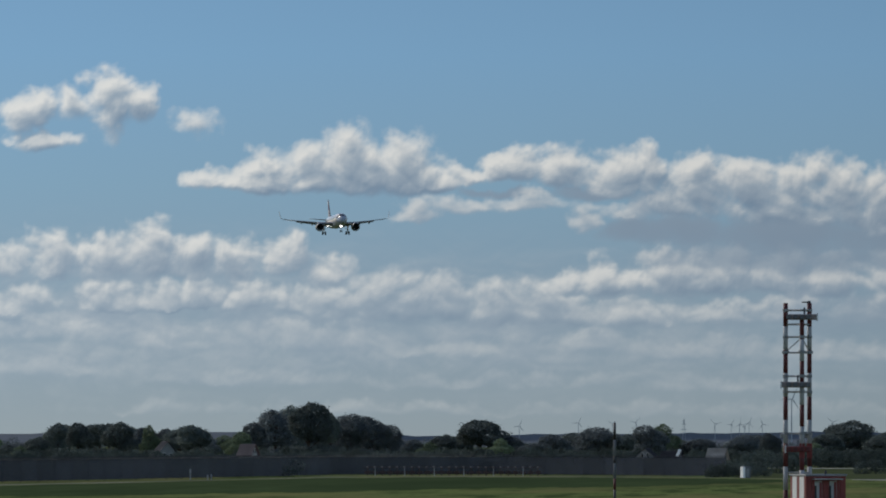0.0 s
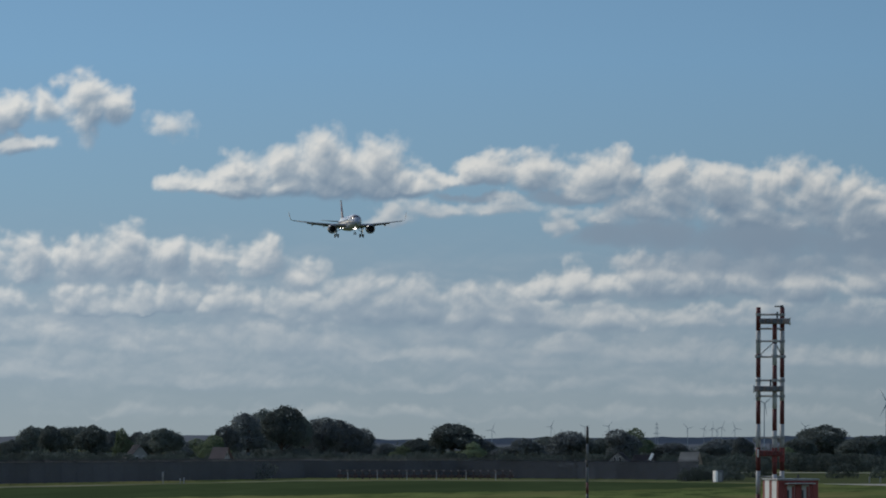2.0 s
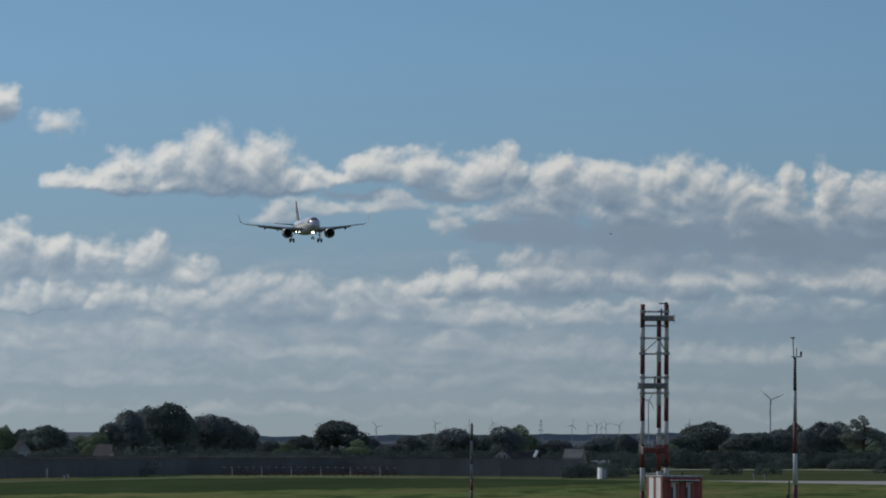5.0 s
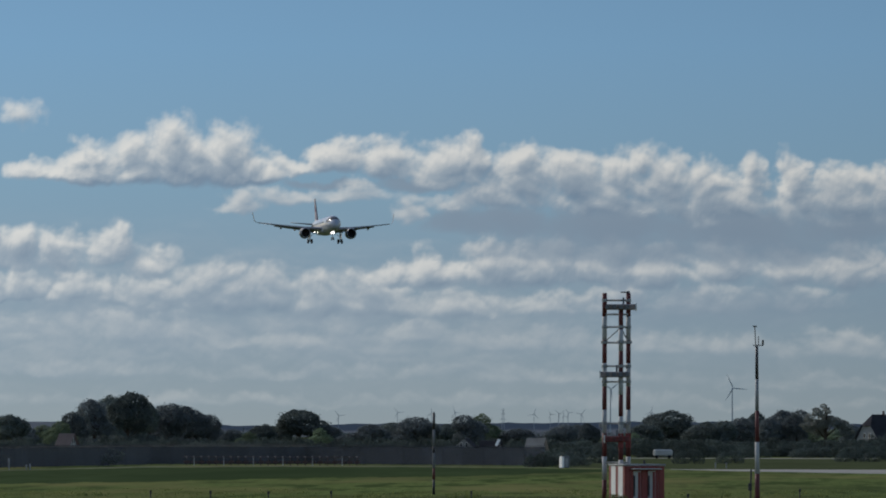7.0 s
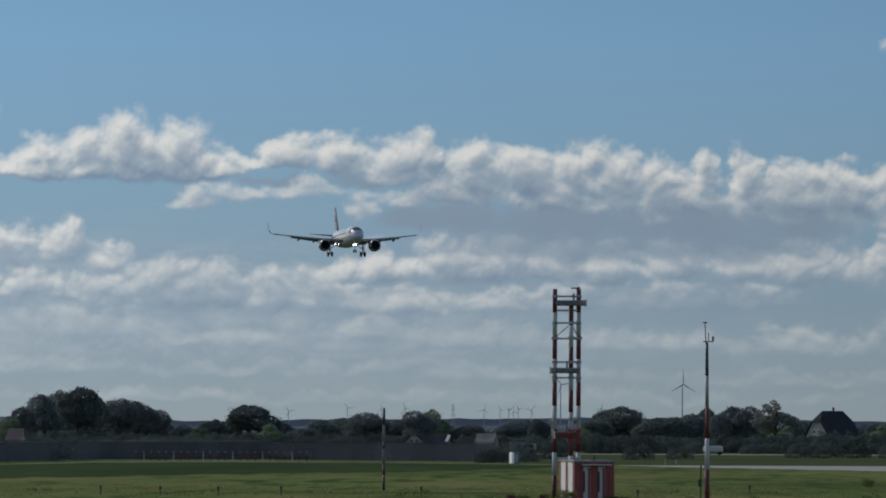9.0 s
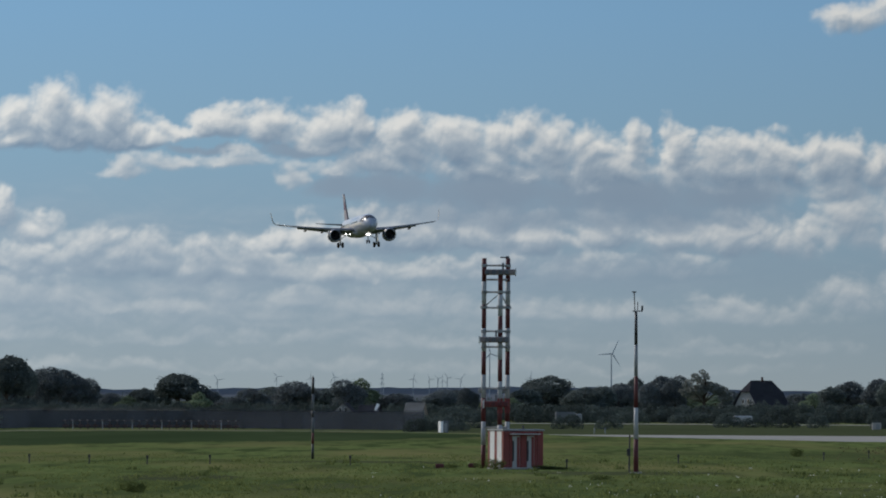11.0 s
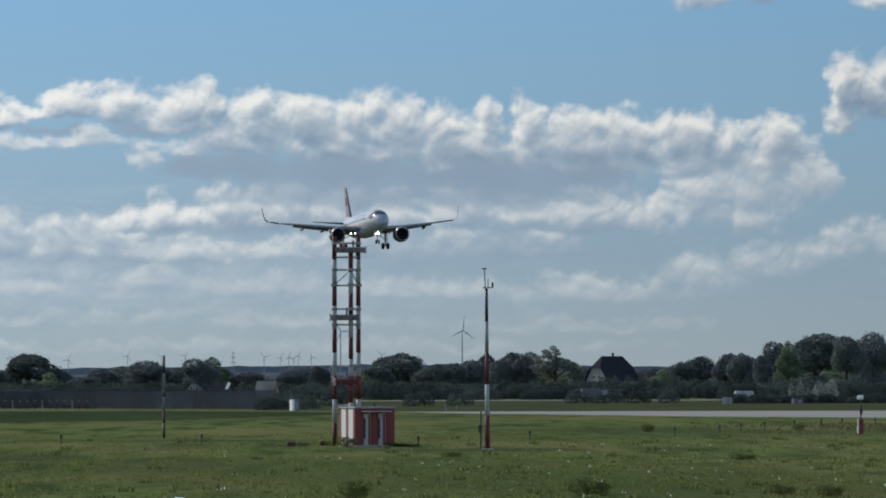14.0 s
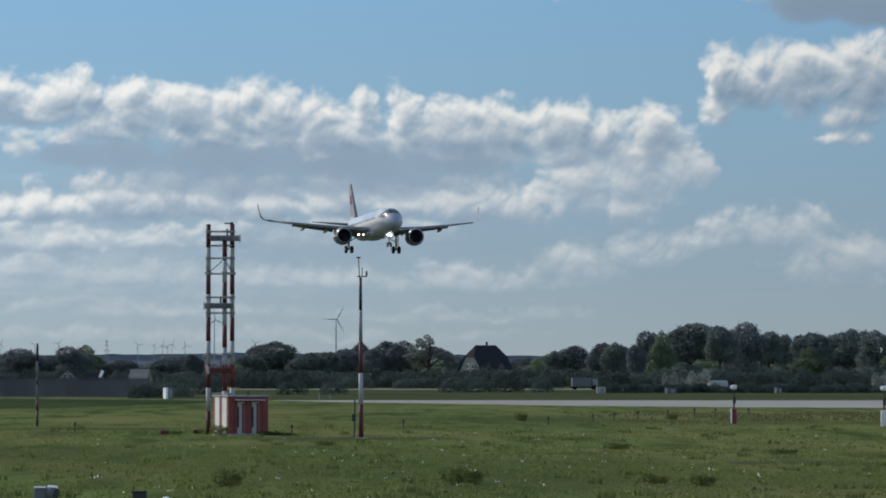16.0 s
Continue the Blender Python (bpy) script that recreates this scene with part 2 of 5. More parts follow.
# the flat grey-blue underside of the long bank
cloud("base", -46, 41.0, 8, 1.1, 0.8)
cloud("base", -30, 40.6, 10, 1.1, 0.75)
cloud("base", -18, 34.6, 12, 2.8, 0.85)
cloud("base", 2, 34.4, 15, 3.6, 1.0)
cloud("base", 22, 34.2, 14, 3.6, 1.0)
cloud("base", 42, 34.0, 13, 3.2, 0.85)
# heaps: the broken one, the big one with the flat base, and those at the end of the pan
cloud("heap", -111.5, 56.5, 5.0, 5.6, 1.05)
cloud("heap", -105.5, 56.0, 3.2, 3.4, 0.95)
cloud("heap", -117.5, 55.5, 3.6, 2.6, 0.7)
cloud("heap", -125.5, 54.6, 4.6, 3.8, 0.95)
cloud("heap", -123, 49.6, 6.5, 1.7, 0.9)
cloud("heap", -111, 50.8, 3.0, 2.4, 0.45)
cloud("heap", -95.8, 53.0, 4.4, 2.4, 0.45)
cloud("heap", -96.5, 42.4, 4.4, 2.0, 0.9, 0.5)
cloud("heap", -91.5, 42.4, 5.0, 3.2, 1.0, 0.35)
cloud("heap", -85.8, 42.6, 6.0, 6.4, 1.1, 0.3)
cloud("heap", -77.5, 42.6, 5.6, 6.6, 1.1, 0.3)
cloud("heap", -70.0, 43.0, 7.0, 9.5, 1.2, 0.3)
cloud("heap", -61.5, 43.0, 6.4, 8.4, 1.2, 0.3)
cloud("heap", -56, 42.4, 5.0, 4.4, 1.0, 0.3)
cloud("heap", 86.0, 48.0, 3.0, 5.6, 1.0)
cloud("heap", 91, 47.0, 5.0, 5.6, 1.05)
cloud("heap", 99, 47.5, 6.5, 6.6, 1.1)
cloud("heap", 109, 48.0, 8.0, 7.0, 1.15)
cloud("heap", 120, 48.0, 9.0, 7.5, 1.15)
cloud("heap", 85.0, 42.5, 3.0, 3.0, 0.75)
cloud("heap", 108, 41.0, 7, 2.2, 0.7)
cloud("heap", 107, 37.6, 5, 1.6, 0.65)
cloud("heap", 61.5, 63.5, 6.0, 2.8, 0.9)
cloud("heap", 70, 65.0, 7, 3.0, 0.9)
cloud("heap", 83, 67.5, 7, 2.8, 0.8)
cloud("heap", 92, 62.0, 4, 1.6, 0.5)
# dark cloud overhead at the end
cloud("dark", 102, 60.5, 9, 5.2, 1.1, 0.8)
cloud("dark", 114, 59.8, 12, 5.4, 1.3, 0.8)
cloud("dark", 132, 63.0, 14, 6.0, 1.3)


def lattice(x, y, seed):
    """Smooth gradient noise over arrays, about -0.7 to 0.7."""
    rg = np.random.default_rng(seed)
    ang = rg.random(4096) * 2 * np.pi
    gx, gy = np.cos(ang), np.sin(ang)
    xi, yi = np.floor(x).astype(np.int64), np.floor(y).astype(np.int64)
    fx, fy = x - xi, y - yi

    def corner(i, j):
        k = ((xi + i) * 7919 + (yi + j) * 104729) % 4096
        return gx[k] * (fx - i) + gy[k] * (fy - j)

    sx, sy = fx * fx * fx * (fx * (fx * 6 - 15) + 10), fy * fy * fy * (fy * (fy * 6 - 15) + 10)
    low = corner(0, 0) * (1 - sx) + corner(1, 0) * sx
    high = corner(0, 1) * (1 - sx) + corner(1, 1) * sx
    return low * (1 - sy) + high * sy


def billows(u, v, seed, size, octaves=6, gain=0.50):
    """Heaped puffs with creases between them; mean about 0.5."""
    wu = u + size * 0.30 * lattice(u / size, v / size, seed + 50)
    wv = v + size * 0.30 * lattice(u / size + 9.1, v / size + 4.3, seed + 51)
    total, norm, amp, f = 0.0, 0.0, 1.0, 1.0 / size
    for k in range(octaves):
        total = total + amp * np.abs(lattice(wu * f, wv * f * 1.1, seed + k)) * 2.0
        norm += amp
        amp *= gain
        f *= 2.03
    return total / norm


def shifted(field, di, dj):
    """The field as seen dj columns to the left and di rows up from each place."""
    f = np.roll(np.roll(field, -di, 0), dj, 1)
    if di:
        f[-di:] = f[-di - 1]
    return f


def torn(U, V, seed, much):
    """The same places, pushed about by noise at five scales, so that outlines come out ragged."""
    du, dv = np.zeros_like(U), np.zeros_like(U)
    for k, (size, amp) in enumerate(((15.0, 1.5), (6.5, 1.7), (3.0, 0.95), (1.4, 0.5), (0.7, 0.25))):
        du = du + amp * much * lattice(U / size + 3.7 * k, V / size, seed + 200 + k)
        dv = dv + amp * much * 0.9 * lattice(U / size + 8.3, V / size + 5.1 * k, seed + 300 + k)
    return U + 1.6 * du, V + 1.4 * dv


def cloud_fields(U, V, step):
    """How much cloud covers each place, and how much sun reaches it: the domes are lit from above and the left."""
    # a thin uneven veil lies behind the lower rows
    veil = billows(U / 2.2, V, 301, 9.0, 5, 0.5)
    cover = np.clip(0.72 * np.exp(-((V - 19) / 10.5) ** 2) * np.clip(1.0 - (U + 45) / 110, 0.12, 1) * (1 + 1.4 * (veil - 0.46)), 0, 0.9)
    sunlit = cover * np.clip(0.40 + 0.5 * (veil - shifted(veil, 3, 1)), 0, 1)
    # name, seed, puff size, roughness, thickness, shade, brightness, relief, stretch, tearing, fringe
    style = (("low", 3, 9.0, 1.05, 1.7, 0.16, 0.62, 1.2, 1.35, 0.9, 0.3), ("third", 11, 8.0, 1.1, 1.8, 0.24, 0.66, 1.1, 1.2, 1.0, 0.35),
             ("second", 23, 8.0, 1.3, 2.0, 0.18, 0.69, 1.1, 1.2, 1.1, 0.5), ("veil", 83, 8.0, 1.2, 1.4, 0.10, 0.64, 0.9, 1.2, 1.2, 0.3),
             ("grey", 91, 10.0, 0.6, 1.2, 0.1, 0.15, 0.1, 2.0, 0.8, 0.1), ("base", 17, 9.0, 0.7, 1.9, 0.05, 0.12, 0.15, 2.2, 0.8, 0.1),
             ("streak", 29, 6.0, 1.0, 1.5, 0.16, 0.60, 0.9, 1.6, 1.0, 0.3), ("bank", 37, 8.0, 1.3, 2.3, 0.20, 0.76, 1.15, 1.25, 1.15, 0.45),
             ("heap", 57, 8.0, 1.15, 2.2, 0.25, 0.82, 1.25, 1.1, 0.9, 0.5), ("dark", 71, 12.0, 0.6, 3.0, 0.3, 0.12, 0.1, 1.2, 0.8, 0.2))
    for name, seed, size, rough, opaque, shade, bright, relief, stretch, tear, fringe in style:
        TU, TV = torn(U, V, seed, tear)
        dome = np.full_like(U, -30.0)
        for x, y, w, h, amp, flat in LAYERS[name]:
            dy = np.where(TV - y < 0, V + 0.4 * (TV - V) - y, TV - y)
            q = ((TU - x) / w) ** 2 + (dy / np.where(dy < 0, h * flat, h)) ** 2
            dome = np.logaddexp(dome, 5.0 * amp * (1.28 - 1.15 * q).clip(-5))
        dome = (dome / 5.0).clip(-2, 1.5)
        if name in ("low", "third"):   # a thin broken sheet under the rows
            dome = np.maximum(dome, 1.18 * np.exp(-((V - 15) / 13) ** 2) * np.clip(1.2 - (U + 20) / 90, 0, 1) - 1.0)
        puff = billows(U / stretch, V, seed, size, 6, 0.58)
        soft = billows(U / stretch, V, seed, size, 2, 0.50)
        tall = dome + rough * (puff - 0.46) * np.clip(0.35 + dome, 0.0, 1.0)
        dens = tall.clip(0, 1.5)
        tau = np.zeros_like(U)
        for k in range(1, 13):
            tau = tau + shifted(dens, 2 * k, k) * 2.24 * step
        body = dome.clip(-0.4, 2) + rough * (soft - 0.46)
        face = 0.6 * (body - shifted(body, 6, 3)) + 0.55 * (tall - shifted(tall, 3, 1)) + 0.5 * (tall - shifted(tall, 1, 1))
        lit = bright * (0.86 * np.exp(-shade * tau) + 0.20 + relief * 0.46 * np.clip(face, -0.7, 0.8))
        wisp = (dome + 0.30 + 1.3 * (puff - 0.46)).clip(0, 1) * fringe
        a = 1 - np.exp(-opaque * dens * (0.35 + dens) - wisp)
        lit = np.clip(lit, 0.0, 1.0)
        sunlit = sunlit * (1 - a) + lit * a
        cover = cover * (1 - a) + a
    return cover, np.where(cover > 0.001, sunlit / np.maximum(cover, 0.001), 0.5)


def sky_material():
    m = bpy.data.materials.new("sky_with_clouds")
    m.use_nodes = True
    nt = m.node_tree
    nt.nodes.remove(nt.nodes["Principled BSDF"])
    L = nt.links.new

    def ramp(source, stops):
        r = nt.nodes.new("ShaderNodeValToRGB")
        e = r.color_ramp.elements
        e[0].position, e[0].color = stops[0][0], (*stops[0][1], 1)
        e[1].position, e[1].color = stops[-1][0], (*stops[-1][1], 1)
        for p, c in stops[1:-1]:
            e.new(p).color = (*c, 1)
        L(source, r.inputs[0])
        return r.outputs[0]

    uv = nt.nodes.new("ShaderNodeUVMap")
    uv.uv_map = "bearing"
    cover = nt.nodes.new("ShaderNodeAttribute")
    cover.attribute_name = "cover"
    lit = nt.nodes.new("ShaderNodeAttribute")
    lit.attribute_name = "sunlit"
    sep = nt.nodes.new("ShaderNodeSeparateXYZ")
    L(uv.outputs[0], sep.inputs[0])
    clear = ramp(sep.outputs["Y"], ((0.0, (0.304, 0.366, 0.399)), (0.2, (0.250, 0.353, 0.437)), (0.42, (0.228, 0.378, 0.508)), (0.64, (0.203, 0.378, 0.570)), (0.95, (0.165, 0.32, 0.525))))
    body = ramp(lit.outputs["Fac"], ((0.0, (0.200, 0.280, 0.378)), (0.4, (0.335, 0.408, 0.482)), (1.0, (0.745, 0.750, 0.730))))
    # haze swallows the clouds near the horizon
    haze = nt.nodes.new("ShaderNodeMapRange")
    L(sep.outputs["Y"], haze.inputs[0])
    for i, x in zip((1, 2, 3, 4), (0.02, 0.28, 0.40, 1.0)):
        haze.inputs[i].default_value = x
    much = nt.nodes.new("ShaderNodeMath")
    much.operation = "MULTIPLY"
    L(cover.outputs["Fac"], much.inputs[0])
    L(haze.outputs[0], much.inputs[1])
    mix = nt.nodes.new("ShaderNodeMix")
    mix.data_type = "RGBA"
    L(much.outputs[0], mix.inputs[0])
    L(clear, mix.inputs[6])
    L(body, mix.inputs[7])
    em = nt.nodes.new("ShaderNodeEmission")
    L(mix.outputs[2], em.inputs["Color"])
    # the sky is brighter towards the sun
    side = nt.nodes.new("ShaderNodeMapRange")
    L(sep.outputs["X"], side.inputs[0])
    for i, x in zip((1, 2, 3, 4), (-1.4, 1.3, 1.17, 0.86)):
        side.inputs[i].default_value = x
    L(side.outputs[0], em.inputs["Strength"])
    L(em.outputs[0], nt.nodes["Material Output"].inputs["Surface"])
    return m


def sky_backdrop():
    R, step = 4700.0, 0.25
    us, vs = np.arange(-146, 136, step), np.arange(-4, 92, step)
    U, V = np.meshgrid(us, vs)
    a = U / 1000
    co = np.stack([R * np.sin(a), R * np.cos(a), EYE + R * np.tan(V / 1000)], -1).reshape(-1, 3)
    nu, nv = len(us), len(vs)
    i = np.arange(nu * nv).reshape(nv, nu)
    quads = np.stack([i[:-1, :-1], i[:-1, 1:], i[1:, 1:], i[1:, :-1]], -1).reshape(-1, 4)
    me = bpy.data.meshes.new("sky_backdrop")
    me.from_pydata(co.tolist(), [], quads.tolist())
    layer = me.uv_layers.new(name="bearing")
    uv = np.stack([U, V], -1).reshape(-1, 2)[quads.reshape(-1)] / 100
    layer.data.foreach_set("uv", uv.reshape(-1))
    for name, field in zip(("cover", "sunlit"), cloud_fields(U, V, step)):
        me.attributes.new(name, "FLOAT", "POINT").data.foreach_set("value", field.reshape(-1).astype(np.float32))
    me.materials.append(sky_material())
    ob = new("backdrop", me)
    return tagged(ob, "blue evening sky with banks of grey-white heaped clouds", "sky", kind="structure")


SKY = sky_backdrop()


# ---- ground ----
def ground_material():
    m = bpy.data.materials.new("airfield_grass")
    m.use_nodes = True
    nt = m.node_tree
    L = nt.links.new
    bsdf = nt.nodes["Principled BSDF"]
    bsdf.inputs["Roughness"].default_value = 0.95
    bsdf.inputs["Specular IOR Level"].default_value = 0.0
    co = nt.nodes.new("ShaderNodeTexCoord")

    def noise_(scale, stretch, detail=5.0):
        mp = nt.nodes.new("ShaderNodeMapping")
        mp.inputs["Scale"].default_value = stretch
        L(co.outputs["Object"], mp.inputs["Vector"])
        n = nt.nodes.new("ShaderNodeTexNoise")
        n.inputs["Scale"].default_value, n.inputs["Detail"].default_value = scale, detail
        L(mp.outputs[0], n.inputs["Vector"])
        return n.outputs["Fac"]

    def blend(a, b, fac, lo, hi):
        mr = nt.nodes.new("ShaderNodeMapRange")
        L(fac, mr.inputs[0])
        mr.inputs[1].default_value, mr.inputs[2].default_value = lo, hi
        x = nt.nodes.new("ShaderNodeMix")
        x.data_type = "RGBA"
        L(mr.outputs[0], x.inputs[0])
        for s, i in ((a, 6), (b, 7)):
            if isinstance(s, tuple):
                x.inputs[i].default_value = (*s, 1)
            else:
                L(s, x.inputs[i])
        return x.outputs[2]

    fine = blend((0.086, 0.114, 0.038), (0.126, 0.156, 0.055), noise_(1.0, (1.6, 0.14, 1)), 0.36, 0.64)
    mottle = blend(fine, (0.052, 0.072, 0.027), noise_(0.35, (1.0, 0.10, 1)), 0.47, 0.62)
    patch = blend(mottle, (0.150, 0.148, 0.060), noise_(0.09, (0.8, 0.16, 1)), 0.46, 0.64)
    swath = blend(patch, (0.056, 0.074, 0.030), noise_(0.02, (0.6, 0.3, 1), 4.0), 0.48, 0.66)
    L(swath, bsdf.inputs["Base Color"])
    b = nt.nodes.new("ShaderNodeBump")
    b.inputs["Strength"].default_value, b.inputs["Distance"].default_value = 0.6, 0.15
    L(noise_(2.5, (1, 1, 1)), b.inputs["Height"])
    L(b.outputs[0], bsdf.inputs["Normal"])
    return m


M_GRASS = ground_material()
gb = nb()
bmesh.ops.create_grid(gb, x_segments=40, y_segments=40, size=4900)
tagged(part("ground", gb, M_GRASS), "flat green airfield grass running to the horizon", "grass", kind="structure")

def strip(name, near, far, mat, z, label, category, rough=0.0):
    """A flat strip of ground between two lines of (bearing, distance), with uneven edges."""
    bm = nb()
    b0, b1 = near[0][0], near[-1][0]
    count = int((b1 - b0) / 0.5)
    rows = []
    for k in range(count + 1):
        b = b0 + (b1 - b0) * k / count
        row = []
        for edge, (line, seed) in enumerate(((near, 2.3), (far, 7.9))):
            d = np.interp(b, [q[0] for q in line], [q[1] for q in line])
            row.append(d + rough * (1 - 0.6 * edge) * (noise.noise((b * 0.22, seed, z * 900)) + 0.6 * noise.noise((b * 0.9, seed, 1.0))))
        rows.append([bm.verts.new(spot(b, d, z)) for d in row])
    for p, q in zip(rows, rows[1:]):
        bm.faces.new((p[0], q[0], q[1], p[1]))
    return tagged(part(name, bm, mat), label, category, kind="structure")


M_TRACK = material("dusty_track", (0.19, 0.185, 0.145), 0.95, grain=0.3, vary=0.2, second=(0.11, 0.115, 0.075), streak=(0.5, 1, 1))
# runway and perimeter road, pale strips
strip("runway", [(11, 712), (24, 684), (36, 664), (60, 630), (85, 611), (114, 601), (190, 592)], [(11, 719), (190, 719)],
      M_ASPHALT, 0.012, "pale concrete runway strip beyond the grass", "runway", 2.5)
strip("road", [(-190, 540), (-131, 610), (-110, 649), (-94, 691), (-76, 742), (-53, 762), (-25, 756), (-8, 740), (11, 716)],
      [(-190, 552), (-131, 624), (-110, 662), (-94, 704), (-76, 757), (-53, 777), (-25, 766), (-8, 748), (11, 722)],
      M_TRACK, 0.009, "narrow pale perimeter road along the fence", "road", 3.0)
strip("service_road", [(-90, 1000), (150, 1000)], [(-90, 1020), (150, 1020)], M_ASPHALT, 0.008, "narrow grey service road before a hedge", "road", 2.0)

# taller grass in shade: the shade is put into this darker green
M_TALL = material("shaded_tall_grass", (0.048, 0.068, 0.030), 0.95, grain=0.35, vary=0.35, streak=(1.0, 0.12, 1), second=(0.036, 0.053, 0.024))
strip("grass_strip", [(-190, 470), (-131, 494), (-110, 504), (-76, 535), (-53, 573), (-25, 604), (-6, 655), (6, 690)],
      [(-190, 532), (-131, 601), (-110, 640), (-94, 680), (-76, 731), (-53, 751), (-25, 745), (-6, 724), (6, 702)],
      M_TALL, 0.006, "strip of taller grass along the road, darkened for its shade", "grass", 11.0)

M_SEDGE = material("dull_sedge", (0.062, 0.072, 0.035), 0.95, grain=0.5, vary=0.35, streak=(1.0, 0.2, 1), second=(0.080, 0.094, 0.042))
for b0, b1, d0, d1 in ((-40, -17, 290, 312), (-38, -4, 404, 420), (0, 42, 352, 368), (52, 70, 296, 306), (84, 118, 268, 280), (20, 34, 262, 270), (-62, -40, 320, 345)):
    mid = (b0 + b1) / 2
    strip("grass_patch", [(b0, (d0 + d1) / 2), (b0 + 3, d0 + 3), (mid, d0), (b1 - 3, d0 + 3), (b1, (d0 + d1) / 2)], [(b0, (d0 + d1) / 2), (b0 + 3, d1 - 3), (mid, d1), (b1 - 3, d1 - 3), (b1, (d0 + d1) / 2)],
          M_SEDGE, 0.005, "patch of darker sedge in the meadow", "grass", 6.0)

M_DULL = material("dull_olive_grass", (0.062, 0.074, 0.037), 0.95, grain=0.35, vary=0.4, streak=(1.0, 0.3, 1))
strip("far_field", [(-8, 752), (11, 724), (60, 722), (200, 720)], [(-8, 996), (200, 996)],
      M_DULL, 0.006, "dull olive grass between the runway and the hedge", "grass", 6.0)


def tufts(name, count, d0, d1, b0, b1, hgt, wid, mat, label, clump, blades=3, power=1.0, spread=2.0):
    """Grass or weeds as many thin bent blades, one mesh."""
    rg = np.random.default_rng(len(name) * 7 + count)
    d = d0 + (d1 - d0) * rg.random(count) ** power
    a = (b0 + (b1 - b0) * rg.random(count)) / 1000
    x, y = d * np.sin(a), d * np.cos(a)
    keep = np.array([noise.noise((px * clump * 5, py * clump * 0.8, 3.7)) for px, py in zip(x, y)]) + 0.7 * rg.random(count) > 0.28
    if "dry" in name:
        keep &= rg.random(count) < np.clip((a * 1000 - b0) / 45, 0, 1)
    x, y = x[keep], y[keep]
    n = len(x)
    co, faces = [], []
    for k in range(blades):
        ang = rg.random(n) * math.pi
        h = hgt * (0.5 + rg.random(n))
        w = wid * (0.6 + 0.8 * rg.random(n))
        ox, oy = (rg.random(n) - 0.5) * wid * spread, (rg.random(n) - 0.5) * wid * spread
        lx, ly = (rg.random(n) - 0.5) * h * 0.7, (rg.random(n) - 0.5) * h * 0.7
        dx, dy = np.cos(ang) * w, np.sin(ang) * w
        zero = np.zeros(n)
        quad = np.stack([np.stack([x + ox - dx, y + oy - dy, zero], -1), np.stack([x + ox + dx, y + oy + dy, zero], -1),
                         np.stack([x + ox + lx + dx * .35, y + oy + ly + dy * .35, h], -1), np.stack([x + ox + lx - dx * .35, y + oy + ly - dy * .35, h * 0.9], -1)], 1)
        base = sum(len(c) for c in co)
        co.append(quad.reshape(-1, 3))
        faces.append((np.arange(n * 4) + base).reshape(-1, 4))
    me = bpy.data.meshes.new(name)
    me.from_pydata(np.concatenate(co).tolist(), [], np.concatenate(faces).tolist())
    me.materials.append(mat)
    return tagged(new(name, me), label, "grass", kind="stuff")


def island_leaf(name, a, b, rough=0.8):
    m = bpy.data.materials.new(name)
    m.use_nodes = True
    nt = m.node_tree
    g = nt.nodes.new("ShaderNodeNewGeometry")
    r = nt.nodes.new("ShaderNodeValToRGB")
    r.color_ramp.elements[0].color, r.color_ramp.elements[1].color = (*a, 1), (*b, 1)
    nt.links.new(g.outputs["Random Per Island"], r.inputs[0])
    bsdf = nt.nodes["Principled BSDF"]
    bsdf.inputs["Roughness"].default_value = rough
    bsdf.inputs["Specular IOR Level"].default_value = 0.05
    nt.links.new(r.outputs[0], bsdf.inputs["Base Color"])
    let_through(nt, r.outputs[0], 0.72)
    return m


M_BLADE = island_leaf("grass_blades", (0.116, 0.143, 0.049), (0.150, 0.176, 0.062))
M_WEED = island_leaf("weed_leaves", (0.076, 0.100, 0.036), (0.122, 0.148, 0.052))
M_DRY = island_leaf("dry_stalks", (0.10, 0.105, 0.05), (0.16, 0.15, 0.08))
M_PETAL = island_leaf("white_petals", (0.62, 0.62, 0.58), (0.8, 0.8, 0.76))
tufts("meadow_grass", 64000, 165, 330, -75, 128, 0.055, 0.03, M_BLADE, "uneven green meadow grass", 0.12, power=1.3)
tufts("far_grass", 26000, 330, 470, -135, 128, 0.05, 0.04, M_BLADE, "short green grass of the airfield", 0.06)
tufts("tall_tufts", 520, 168, 330, -80, 128, 0.10, 0.045, M_BLADE, "taller clumps of green grass", 0.05, blades=26, spread=11.0, power=1.2)
tufts("shaded_tufts", 260, 172, 430, -135, 128, 0.17, 0.05, M_WEED, "dark clumps of coarse grass and dock", 0.04, blades=30, spread=15.0)
tufts("weeds", 420, 170, 420, -80, 128, 0.10, 0.05, M_WEED, "dark green weeds standing in the grass", 0.05, blades=5)
tufts("dry_grass", 6500, 440, 545, 58, 140, 0.15, 0.05, M_DRY, "brown dry grass stalks beside the runway", 0.03, blades=4)
tufts("white_flowers", 260, 185, 400, -20, 128, 0.08, 0.014, M_PETAL, "small white meadow flowers", 0.06, blades=3, spread=16.0)


